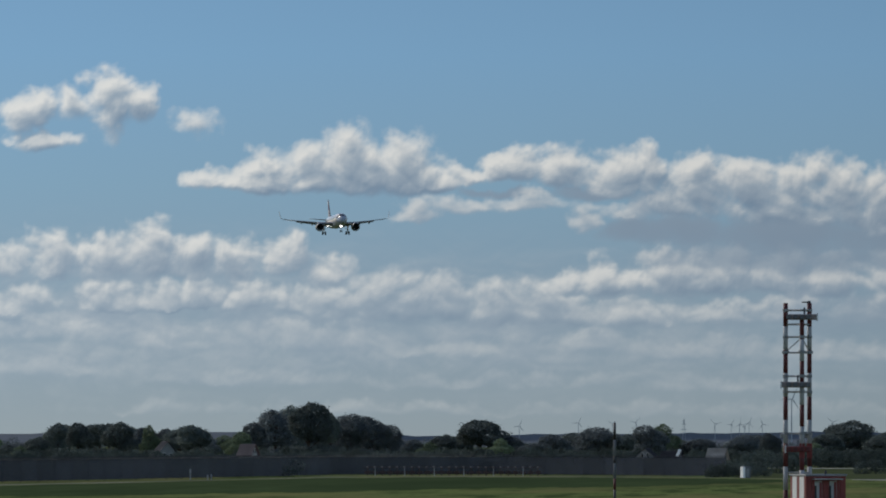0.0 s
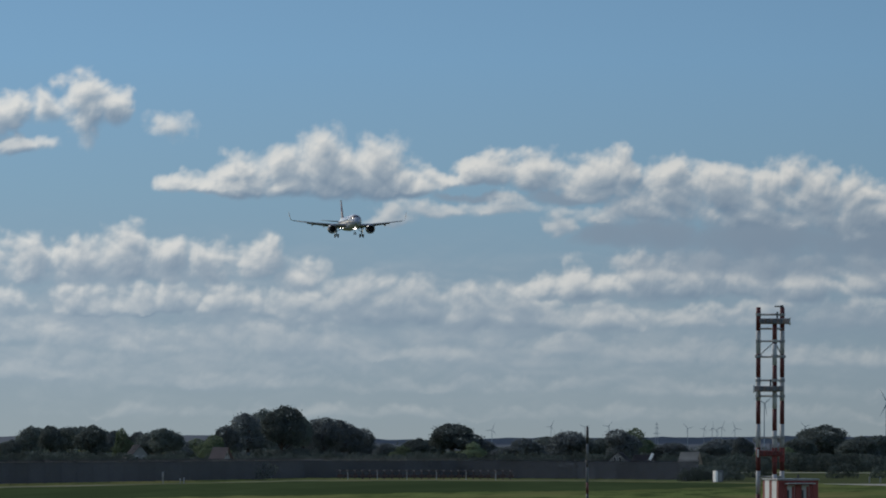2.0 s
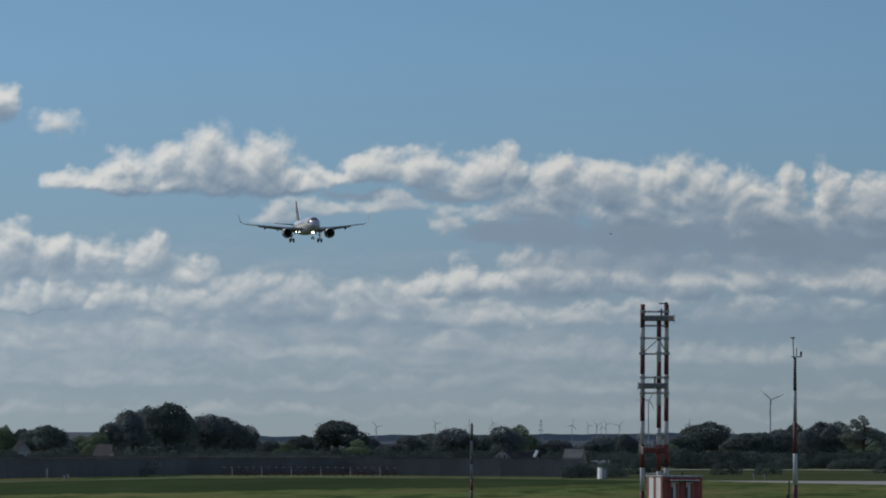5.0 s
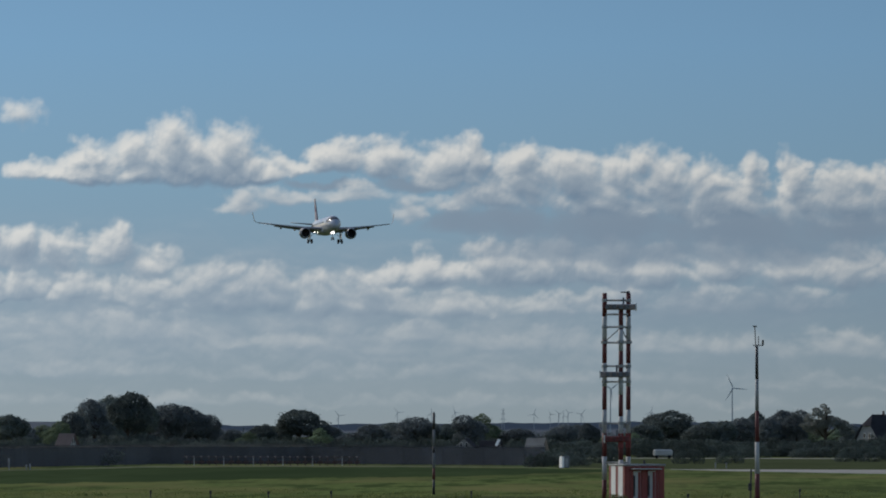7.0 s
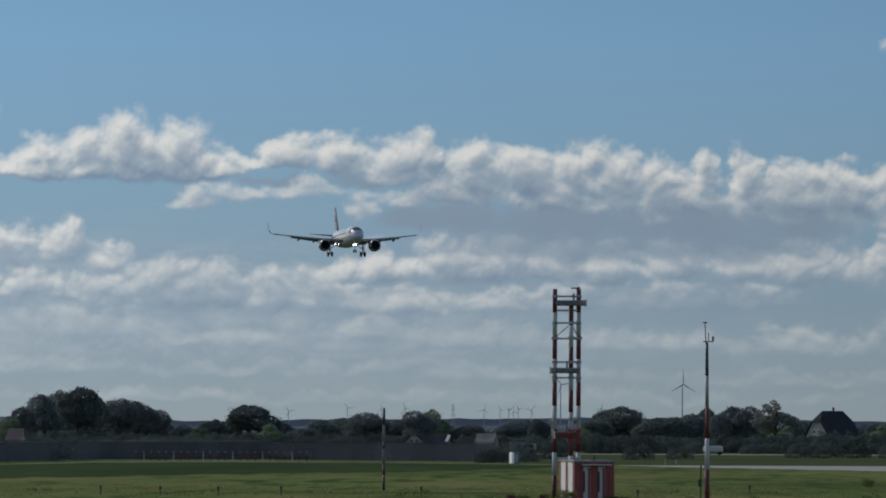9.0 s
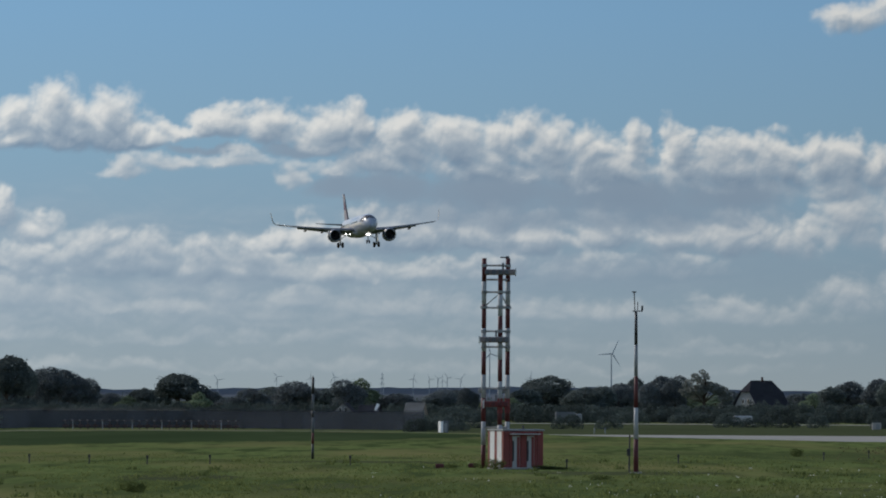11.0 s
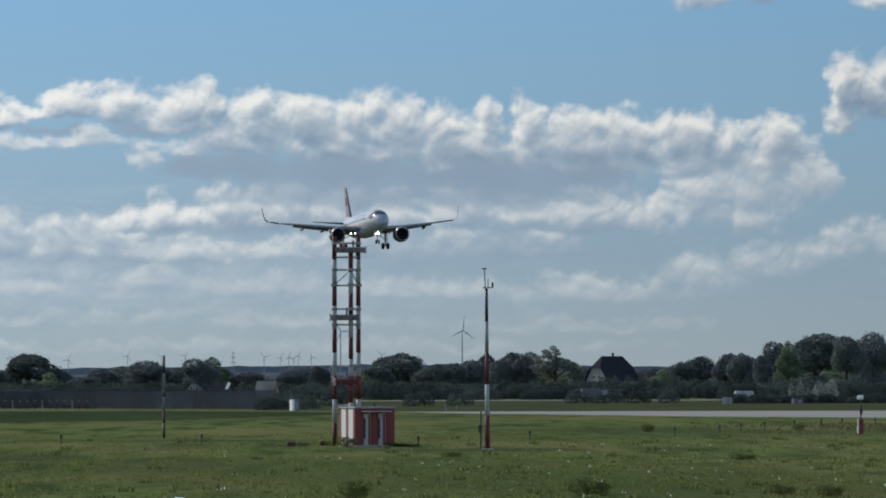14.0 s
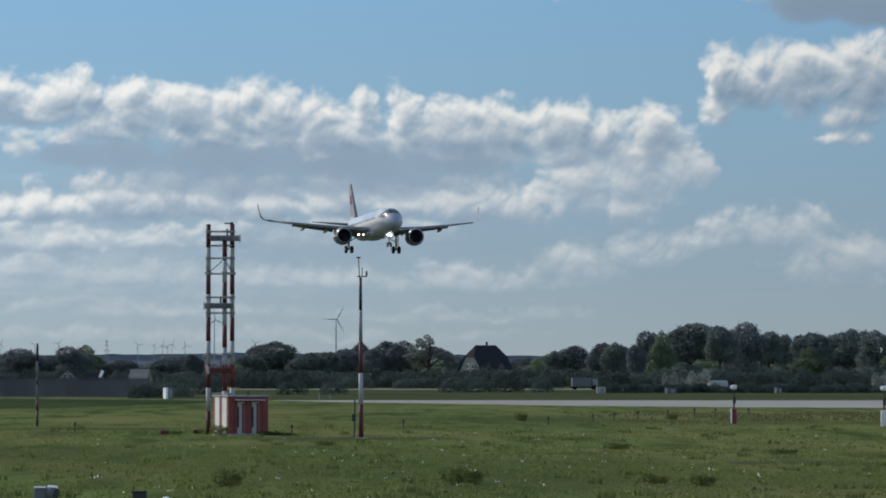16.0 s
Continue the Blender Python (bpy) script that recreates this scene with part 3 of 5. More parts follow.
# ---- woods ----
def leaf_cloud(rg, lobes, count, size, jitter=0.75):
    """Small leaf cards over the outer skin of a heap of overlapping lobes, turned roughly outwards, with a few strays."""
    L = np.array(lobes)
    area = L[:, 3] * (L[:, 3] + L[:, 4])
    pick = rg.choice(len(L), size=count * 3, p=area / area.sum())
    d = rg.normal(size=(count * 3, 3))
    d /= np.linalg.norm(d, axis=1)[:, None]
    reach = 0.84 + 0.22 * rg.random(count * 3) + 0.22 * (rg.random(count * 3) > 0.93)
    ext = np.stack([L[pick, 3], L[pick, 3], L[pick, 4]], -1)
    c = L[pick, :3] + d * ext * reach[:, None]
    inside = np.zeros(len(c), bool)
    for x, y, z, r, rz in lobes:
        inside |= ((c[:, 0] - x) ** 2 + (c[:, 1] - y) ** 2) / (r * r) + ((c[:, 2] - z) / rz) ** 2 < 0.50
    keep = np.flatnonzero(~inside & (c[:, 2] > 0))[:count]
    c, d = c[keep], d[keep]
    n = len(c)
    out = d + jitter * rg.normal(size=(n, 3))
    t = np.cross(out, rg.normal(size=(n, 3)))
    t /= np.linalg.norm(t, axis=1)[:, None]
    b = np.cross(out, t)
    b /= np.linalg.norm(b, axis=1)[:, None]
    s = (size * (0.55 + 0.9 * rg.random(n)))[:, None]
    quads = np.stack([c - t * s, c - b * s * 0.7, c + t * s, c + b * s * 0.7], 1).reshape(-1, 3)
    return quads, np.arange(n * 4).reshape(-1, 4)


def tree_model(name, seed, slim=1.0, sparse=1.0, leaf=0.2, low=0.2):
    """A tree ten metres high and eight wide: tapered trunk, limbs, and a crown of leaf clumps."""
    rg = np.random.default_rng(seed)
    root = new(name)
    lobes = []
    thin = sparse < 0.6
    # a few great boughs make the mass, smaller clumps break its outline
    for k in range(7):
        a = k * 2.4 + rg.random()
        z = 10 * low + 1.6 + (5.0 - 6 * low) * rg.random() + 0.35 * k
        q = (1.9 - 0.16 * k) * slim * (0.5 + 0.5 * rg.random())
        lobes.append((q * math.cos(a), q * math.sin(a), z, (1.5 + 0.7 * rg.random()) * slim, 1.4 + 0.6 * rg.random()))
    heavy = list(lobes)
    for k in range(44):
        x, y, z, r, rz = heavy[rg.integers(len(heavy))]
        d = rg.normal(size=3)
        d[2] += 0.35
        d /= np.linalg.norm(d)
        q = 0.38 + 0.5 * rg.random() ** 1.5
        lobes.append((x + d[0] * r * 0.95, y + d[1] * r * 0.95, max(0.5, z + d[2] * rz * 0.95), q * slim, q * (0.8 + 0.3 * rg.random())))
    if thin:
        lobes = lobes[7:]
    else:
        for k in range(6):     # low growth down to the ground
            a = k * 1.05 + rg.random()
            lobes.append((1.9 * slim * math.cos(a), 1.9 * slim * math.sin(a), 0.7 + 0.9 * rg.random(), 1.3 + 0.4 * rg.random(), 1.2 + 0.5 * rg.random()))
    L = np.array(lobes)
    top = (L[:, 2] + L[:, 4]).max()
    lobes = [(x * f, y * f, z, r * (0.45 + 0.55 * f), rz) for x, y, z, r, rz in lobes for f in [math.sqrt(max(0.10, 1 - (z / top) ** 2.0))]]
    wide = max(math.hypot(l[0], l[1]) + l[3] for l in lobes) * 0.96
    lobes = [(x * 3.8 * slim / wide, y * 3.8 * slim / wide, z * 9.8 / top, r * 3.8 * slim / wide, rz * 9.8 / top) for x, y, z, r, rz in lobes]
    bm = nb()
    tube(bm, (0, 0, 0), (0.1, 0, 4.5), 0.28, 0.17, 8)
    tube(bm, (0.1, 0, 4.4), (0.3, 0.1, 8.4), 0.17, 0.05, 6)
    for l in lobes[::3]:
        tube(bm, (0.05, 0, min(l[2] * 0.55, 5.0)), l[:3], 0.09, 0.03, 5)
    part("trunk", bm, M_BARK, root)
    quads, faces = leaf_cloud(rg, lobes, int(15000 * sparse), leaf)
    me = bpy.data.meshes.new("crown")
    me.from_pydata(quads.tolist(), [], faces.tolist())
    crown = new("crown", me)
    crown.parent = root
    return root, me


MODELS = []
for seed, slim, sparse, leaf, low in ((11, 1.0, 1.0, 0.135, 0.10), (12, 1.05, 1.1, 0.14, 0.08), (13, 0.95, 1.0, 0.13, 0.10), (14, 1.0, 0.58, 0.13, 0.3), (15, 0.9, 1.0, 0.135, 0.08), (16, 1.0, 1.1, 0.135, 0.06), (17, 1.0, 1.0, 0.13, 0.12)):
    root, me = tree_model("tree", seed, slim, sparse, leaf, low)
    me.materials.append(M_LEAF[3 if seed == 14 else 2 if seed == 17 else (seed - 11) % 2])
    MODELS.append(root)

WOOD_A = [
    (-131.8, 1334, 5.3, 6.5), (-129.9, 1240, 3.9, 7.5), (-125.3, 1202, 5.4, 7.7), (-121.8, 1284, 8.5, 9.3), (-118.5, 1202, 8.3, 7.3),
    (-114.9, 1394, 8.6, 10.6), (-111.7, 1334, 8.9, 11.1), (-108.1, 1350, 7.6, 7.4), (-106.4, 1180, 7.8, 5.7), (-101.6, 1240, 7.4, 9.4),
    (-99.1, 1224, 7.9, 9.7), (-97.4, 1306, 6.4, 7.9), (-96.5, 1290, 4.4, 6.7), (-94.1, 1328, 5.9, 12.1),
]
WOOD_B = [
    (-91.6, 1224, 6.6, 9.3), (-88.9, 1262, 8.6, 8.8), (-85.5, 1312, 11.6, 13.1), (-82.7, 1372, 12.9, 12.5), (-79.8, 1180, 12.4, 11.8),
    (-76.3, 1262, 10.6, 6.5), (-72.8, 1268, 10.4, 11.2), (-69.7, 1306, 10.1, 12.3), (-66.4, 1334, 8.2, 8.9), (-62.6, 1328, 5.0, 8.5),
    (-59.7, 1246, 4.4, 7.6), (-57.2, 1306, 6.1, 9.1), (-51.2, 1290, 9.3, 15.7),
]
WOOD_C = [
    (-46.4, 1290, 5.6, 10.6), (-42.0, 1262, 4.3, 10.0), (-38.7, 1312, 6.1, 11.1), (-34.6, 1372, 6.6, 12.5), (-31.6, 1356, 7.8, 14.4),
    (-26.8, 1394, 6.3, 10.6), (-22.7, 1224, 7.9, 10.4), (-20.4, 1284, 8.5, 10.5), (-15.0, 1290, 5.2, 12.9), (-10.2, 1350, 3.6, 10.2),
    (-7.3, 1312, 6.1, 10.7), (-2.6, 1394, 6.6, 7.2),
]
WOOD_D = [
    (7.0, 1224, 6.2, 11.1), (10.5, 1416, 9.7, 19.8), (16.7, 1180, 6.6, 12.5), (20.0, 1240, 6.9, 9.4), (22.6, 1356, 7.8, 12.3),
    (25.3, 1416, 9.6, 7.7), (27.8, 1224, 7.6, 7.4), (30.0, 1262, 9.3, 10.0), (32.1, 1224, 9.1, 8.2), (41.2, 1240, 6.1, 6.8),
    (43.3, 1356, 5.5, 8.2), (52.4, 1350, 5.5, 9.4), (53.9, 1290, 5.7, 7.8), (56.8, 1284, 6.2, 9.0), (55.2, 1268, 5.7, 8.8),
    (58.4, 1262, 7.1, 8.4), (60.9, 1312, 8.4, 11.9),
]
WOOD_E = [
    (65.8, 1268, 8.9, 10.4), (68.1, 1240, 8.9, 8.3), (71.6, 1224, 8.4, 6.3), (73.9, 1372, 11.9, 8.7), (75.9, 1268, 11.6, 7.7),
    (80.7, 1306, 13.4, 18.2), (85.8, 1224, 12.3, 9.3), (90.2, 1240, 13.1, 11.3), (93.9, 1290, 11.5, 9.0), (96.6, 1350, 11.1, 7.0),
    (100.9, 1268, 11.1, 12.3), (107.2, 1416, 12.7, 15.9), (112.1, 1356, 12.1, 13.2), (117.6, 1262, 10.7, 13.4), (124.3, 1290, 9.6, 15.7),
]

TREE_WORDS = ("broad dark green deciduous tree in the far tree line", "round-crowned green tree behind the airfield fence", "dense olive green tree at the field's edge",
              "thin-leaved grey-green tree with sky showing through", "narrow dark tree in the row behind the hedge",
              "heavy dark green tree with a wide uneven crown", "lighter green tree standing among darker ones")
used = set()
rnd = random.Random(5)
for wood in (WOOD_A, WOOD_B, WOOD_C, WOOD_D, WOOD_E):
    # lower trees stand behind the gaps
    behind = [((a[0] + b[0]) / 2, 1420, 0.93 * min(a[2], b[2]) * 1.1, 9.0) for a, b in zip(wood, wood[1:]) if abs(a[0] - b[0]) < 9]
    for bearing, dist, high, wide in wood + behind:
        k = rnd.choice((0, 0, 1, 1, 2, 2, 4, 5, 5, 6))
        m = Matrix.Translation(spot(bearing, dist)) @ pose(0, 0, 0, 0, 0, rnd.uniform(0, 360)) @ Matrix.Diagonal((wide / 7.6, wide / 7.6, high / 10, 1))
        if k in used:
            t = copy_thing(MODELS[k], m @ Matrix.Diagonal([1 / f for f in MODELS[k].scale] + [1]))
        else:
            t = MODELS[k]
            t.matrix_basis = m
            used.add(k)
        tagged(t, TREE_WORDS[k], "tree", "trees of the far tree line")
# lighter trees before the dark woods
for bearing, dist, high, wide in ((101.0, 1195, 7.9, 9.2), (-91.5, 1150, 5.6, 6.5), (-47.5, 1160, 5.2, 7.0), (5.0, 1160, 4.4, 7.0), (-128.0, 1120, 3.6, 6.0), (38.8, 1385, 5.4, 10.0), (34.8, 1390, 5.8, 9.0), (84.0, 1395, 7.0, 13.0), (90.5, 1395, 7.0, 13.0), (97.5, 1395, 6.5, 12.0), (78.0, 1400, 6.5, 12.0)):
    t = copy_thing(MODELS[6], Matrix.Translation(spot(bearing, dist)) @ Matrix.Diagonal((wide / 7.6, wide / 7.6, high / 10, 1)) @ Matrix.Diagonal([1 / f for f in MODELS[6].scale] + [1]))
    tagged(t, TREE_WORDS[6], "tree", "trees of the far tree line")
# the thin tree with sky between its leaves
t = MODELS[3]
t.matrix_basis = Matrix.Translation(spot(36.9, 1190)) @ Matrix.Diagonal((1.5, 1.5, 1.03, 1))
tagged(t, TREE_WORDS[3], "tree", "trees of the far tree line")


def bush_model(seed, mat):
    rg = np.random.default_rng(seed)
    lobes = [((rg.random() - 0.5) * 3.4, (rg.random() - 0.5) * 1.8, 0.25 + rg.random() * 1.2, 0.55 + 0.5 * rg.random(), 0.5 + 0.4 * rg.random()) for _ in range(13)]
    quads, faces = leaf_cloud(rg, lobes, 2600, 0.085)
    quads[:, 2] = np.maximum(quads[:, 2], 0.0)
    me = bpy.data.meshes.new("bush")
    me.from_pydata(quads.tolist(), [], faces.tolist())
    me.materials.append(mat)
    return new("bush", me)


BUSHES = [bush_model(31 + k, (M_HEDGE, M_HEDGE, M_HEDGE, M_LEAF[3], M_WEED)[k]) for k in range(5)]
placed = set()


def bush(bearing, dist, wide, high, k, label, group=""):
    m = Matrix.Translation(spot(bearing, dist)) @ Matrix.Diagonal((wide / 4.4, wide / 4.4, high / 2.2, 1))
    if k in placed:
        ob = copy_thing(BUSHES[k], m @ Matrix.Diagonal([1 / f for f in BUSHES[k].scale] + [1]))
    else:
        ob = BUSHES[k]
        ob.matrix_basis = m
        placed.add(k)
    return tagged(ob, label, "bush", group)


# hedge at the foot of the woods: wild, overlapping, uneven
for k in range(210):
    b = -136 + k * 1.25 + rnd.uniform(-0.6, 0.6)
    if min(abs(b - h) for h in (-23.2, -18.4, -11.6, -90.0)) < 2.2:
        continue
    bush(b, 1070 + rnd.uniform(-45, 70), rnd.uniform(4, 8), rnd.uniform(1.9, 3.8), rnd.choice((0, 0, 1, 1, 2)), "wild dark green hedge bush before the trees", "hedge bushes")


def undergrowth():
    """A dense uneven belt of scrub beneath the trees, one mesh."""
    rg = np.random.default_rng(77)
    co = []
    # before the woods, behind the woods, and along the back of the fence
    for start, stop, pace, near, deep, low, high in ((-138, 132, 1.8, 1160, 60, 1.6, 3.4), (-138, 132, 1.8, 1440, 40, 3.4, 5.4), (-134, -8, 1.1, 0, 30, 1.3, 2.4)):
        b = start
        while b < stop:
            first = near or np.interp(b, [-131, -94, -76, -50, -10], [662, 745, 799, 816, 784])
            x, y, _ = spot(b + rg.random(), first + deep * rg.random())
            w, h = 5 + 4 * rg.random(), low + (high - low) * rg.random()
            lobes = [(x + (rg.random() - 0.5) * w, y + rg.random() * 4, h * (0.15 + 0.5 * rg.random()), 0.9 + 0.9 * rg.random(), h * (0.25 + 0.2 * rg.random())) for _ in range(9)]
            co.append(leaf_cloud(rg, lobes, 700, 0.15)[0])
            b += pace
    co = np.concatenate(co)
    me = bpy.data.meshes.new("undergrowth")
    me.from_pydata(co.tolist(), [], np.arange(len(co)).reshape(-1, 4).tolist())
    me.materials.append(M_HEDGE)
    return tagged(new("undergrowth", me), "dense dark scrub beneath the far trees and along the fence", "bushes", kind="stuff")


undergrowth()
for b, d, w, h in ((-9, 830, 3, 2.2), (-5, 850, 3, 2.6), (14, 840, 4, 2.4), (21, 850, 3.5, 2.2), (41, 905, 4.0, 2.0), (46, 908, 5, 1.9), (51, 905, 3.2, 2.1), (56, 908, 3.0, 2.3), (0, 850, 4, 2.7), (-11.2, 757, 3.2, 2.0), (-9.6, 762, 2.8, 1.5), (-4.4, 776, 2.6, 1.4)):
    bush(b, d, w, h, 0, "low dark bush standing alone in the grass", "bushes beyond the runway")
for b, d, w, h in ((77.5, 900, 2.4, 3.2), (82.5, 900, 3.4, 3.6), (80, 902, 1.6, 2.4), (113, 905, 3.2, 3.2)):
    bush(b, d, w, h, 3, "pale grey-green willow bush before the dark wood", "willow bushes")
for k in range(46):
    bush(66.8 + 1.3 * k + rnd.uniform(-0.4, 0.4), 893 + rnd.uniform(-3, 3), rnd.uniform(2.4, 3.8), rnd.uniform(1.1, 1.8), k % 2, "low dark clipped hedge bush beyond the runway", "low hedge bushes")
# clumps at 10.6 and 12.6 are added to darken the cabin's shadow side
for b, d, w, h in ((43.5, 225, 1.5, 0.52), (75.5, 226, 0.9, 0.3), (83.5, 222, 0.9, 0.36), (69, 316, 1.3, 0.28), (78, 478, 0.9, 0.4), (3.9, 221, 1.0, 0.5), (52.7, 466, 0.9, 0.55), (-58, 280, 1.2, 0.45), (97, 300, 1.4, 0.22), (20, 330, 1.0, 0.22), (2.4, 374.5, 1.1, 0.55), (10.6, 376, 1.3, 0.22), (12.6, 376.5, 1.5, 0.16), (-0.6, 383, 0.6, 0.25), (-5.2, 383, 0.9, 0.18)):
    bush(b, d, w * 1.25, h * 1.25, 4, "dark green weed clump standing in the meadow", "weed clumps")
for k in range(9):
    bush(42.5 + 1.1 * k, 1092 + 6 * (k % 3), 5.5, 3.6 + 0.5 * (k % 2), k % 2, "dark green bush before the farmhouse", "farmhouse bushes")


# ---- antenna mast and its equipment cabin ----
def banded(bm_of, parent, a, b, r, bands, first, name):
    """A tube in red and white bands, each band a part."""
    a, b = Vector(a), Vector(b)
    for k in range(bands):
        p, q = a.lerp(b, k / bands), a.lerp(b, (k + 1) / bands)
        part(name, tube(nb(), p, q, r, n=10), (M_MAST_RED, M_MAST)[(k + first) % 2], parent, smooth=True)


def antenna_mast():
    base = spot(0.0, 381)
    th = empty("antenna_mast", base)
    H = 13.42
    legs = [(0.0, 0.0), (1.04, -1.15), (1.52, 0.25)]
    for k, (x, y) in enumerate(legs):
        banded(None, th, (x, y, 0), (x, y, H - (0.95 if k == 1 else 0)), 0.155, 9, 0, "leg")

    def rung(z, r=0.055, mat=M_STEEL):
        for i, j in ((0, 1), (1, 2), (2, 0)):
            part("rung", tube(nb(), (*legs[i], z), (*legs[j], z), r, n=6), mat, th)

    for z in (12.95, 12.05, 11.25, 10.25, 8.75, 7.75, 5.1, 4.2, 2.6):
        rung(z)
    for i, j, z0, z1 in ((0, 1, 10.3, 11.2), (1, 2, 11.2, 10.3)):
        part("brace", tube(nb(), (*legs[i], z0), (*legs[j], z1), 0.035, n=6), M_STEEL, th)
    for x, y in legs:
        for z, r in ((12.95, 0.19), (11.25, 0.185), (10.28, 0.24), (8.75, 0.19), (7.75, 0.19), (5.1, 0.19)):
            if z < 12.5 or y > -1:
                part("clamp", tube(nb(), (x, y, z - 0.09), (x, y, z + 0.09), r, n=10), M_STEEL, th)
    # three antenna trays
    for z, x0, x1, lab in ((12.5, 0.1, 2.0, "grey-brown box antenna across the mast"), (8.2, -0.28, 1.6, "grey-brown box antenna across the mast"), (4.1, 0.0, 1.6, "red box antenna low on the mast")):
        tr = part("antenna", box(nb(), (x1 - x0, 0.5, 0.36), ((x0 + x1) / 2, -1.25, z), bevel=0.05), M_TRAY if z > 5 else M_RED, th, lab)
        part("end_cap", box(nb(), (0.1, 0.5, 0.5), (x1 if z > 9 else x0, -1.25, z), bevel=0.03), M_WHITE, tr)
        for x in (0.2, 0.62, 1.04, 1.42):
            part("radiator", box(nb(), (0.26, 0.14, 0.3), (x, -1.56, z), bevel=0.03), M_TRUCK if z > 5 else M_MAST_RED, tr, "darker radiator box")
        part("stub", box(nb(), (0.12, 0.12, 0.62), (0.78 if z < 9 else 1.2, -1.2, z + 0.3), bevel=0.02), M_TRUCK, tr)
        for x in (0.1, 0.8, 1.4):
            part("bracket", box(nb(), (0.09, 1.3, 0.09), (x, -0.5, z), bevel=0.01), M_STEEL, tr)
    # red collar plates low on the mast, and the lamp on top
    for x, y in legs[1:]:
        part("collar", box(nb(), (0.34, 0.3, 0.95), (x, y, 4.0), bevel=0.03), M_RED, th)
    for x in (-0.15, 1.35):
        part("reflector", box(nb(), (0.4, 0.3, 0.28), (x, 0.4, 4.95), bevel=0.04), M_STEEL, th)
    lamp = part("lamp", tube(nb(), (1.5, 0.25, H), (1.5, 0.25, H + 0.14), 0.12, 0.09), M_DARK, th)
    part("arm", box(nb(), (0.5, 0.08, 0.08), (1.28, 0.25, H + 0.06), bevel=0.01), M_DARK, lamp)
    return tagged(th, "red and white banded three-legged glide path antenna mast", "antenna mast")


def cabin():
    base = spot(5.4, 378)
    th = empty("equipment_cabin", base, 23)
    w, d, h = 2.7, 2.5, 2.35
    part("body", box(nb(), (w - 0.06, d - 0.06, h), (0, 0, h / 2 + 0.06)), M_WHITE, th)
    part("plinth", box(nb(), (w + 0.1, d + 0.1, 0.12), (0, 0, 0.03)), M_CONCRETE, th)
    # corrugated panels in stripes on all sides
    for side, (length, n) in enumerate(((w, 7), (d, 6), (w, 7), (d, 6))):
        cuts = [k / n for k in range(n + 1)] if side % 2 == 0 else [0.0, 0.13, 0.42, 0.58, 0.88, 1.0]
        for k, (u0, u1) in enumerate(zip(cuts, cuts[1:])):
            u = ((u0 + u1) / 2 - 0.5) * length
            m = pose(0, 0, 0, 0, 0, 90 * side) @ Matrix.Translation((u, -(d if side % 2 == 0 else w) / 2, h / 2 + 0.08))
            part("panel", box(nb(), ((u1 - u0) * length - 0.015, 0.05, h - 0.06), m=m, bevel=0.012), (M_RED, M_WHITE)[0 if side % 2 == 0 else k % 2], th)
    for x in (-0.52, 0.48):
        dr = part("door", box(nb(), (0.5, 0.06, 2.05), (x, -d / 2 - 0.01, 1.08), bevel=0.012), M_MAST, th, "grey-white cabin door")
        part("door_panel", box(nb(), (0.17, 0.03, 1.9), (x + 0.14, -d / 2 - 0.045, 1.08), bevel=0.008), M_RED, dr, "red strip on the door")
        part("handle", box(nb(), (0.05, 0.06, 0.2), (x - 0.16, -d / 2 - 0.06, 1.1), bevel=0.01), M_DARK, dr)
        part("vent", box(nb(), (0.12, 0.04, 1.3), (x - 0.2, -d / 2 - 0.045, 1.15), bevel=0.01), M_DARK, dr)
    part("canopy", box(nb(), (1.9, 0.6, 0.07), (0, -d / 2 - 0.28, 2.22), bevel=0.01), M_MAST, th)
    part("roof", box(nb(), (w + 0.16, d + 0.16, 0.1), (0, 0, h + 0.12), bevel=0.02), M_STEEL, th)
    part("roof_lamp", tube(nb(), (0.35, -0.4, h + 0.17), (0.35, -0.4, h + 0.42), 0.09, 0.07), M_DARK, th)
    return tagged(th, "small equipment cabin striped red and white", "cabin")


def wind_mast():
    base = spot(25.6, 361)
    th = empty("wind_mast", base)
    z = 0.0
    lean = 0.004
    for k, (z1, mat) in enumerate(((2.05, M_MAST_RED), (3.95, M_MAST), (5.85, M_MAST_RED), (7.75, M_STEEL), (9.75, M_DARK))):
        r0, r1 = 0.155 - 0.007 * z, 0.155 - 0.007 * z1
        part("section", tube(nb(), (-lean * z, 0, z), (-lean * z1, 0, z1), r0, r1, 12), mat, th, smooth=True)
        z = z1
    head = part("crossarm", box(nb(), (0.62, 0.06, 0.06), (0.05, 0, 9.8), bevel=0.01), M_DARK, th)
    part("vane", box(nb(), (0.12, 0.06, 0.3), (0.33, 0, 9.98), bevel=0.02), M_DARK, head)
    part("rod", tube(nb(), (-0.1, 0, 9.7), (-0.16, 0, 10.95), 0.03, n=6), M_DARK, head)
    part("anemometer", box(nb(), (0.26, 0.06, 0.08), (-0.16, 0, 10.95), bevel=0.01), M_DARK, head)
    part("rod", tube(nb(), (0.06, 0, 9.8), (0.06, 0, 10.35), 0.03, n=6), M_DARK, head)
    post = part("side_post", tube(nb(), (-0.42, 0, 0), (-0.38, 0, 2.3), 0.05, n=8), M_DARK, th)
    part("switch_box", box(nb(), (0.22, 0.18, 0.45), (-0.45, -0.08, 1.25), bevel=0.02), M_DARK, post)
    part("foot", box(nb(), (0.7, 0.7, 0.08), (0, 0, 0.03), bevel=0.02), M_CONCRETE, th)
    return tagged(th, "tall red and white weather mast with wind sensors", "weather mast")


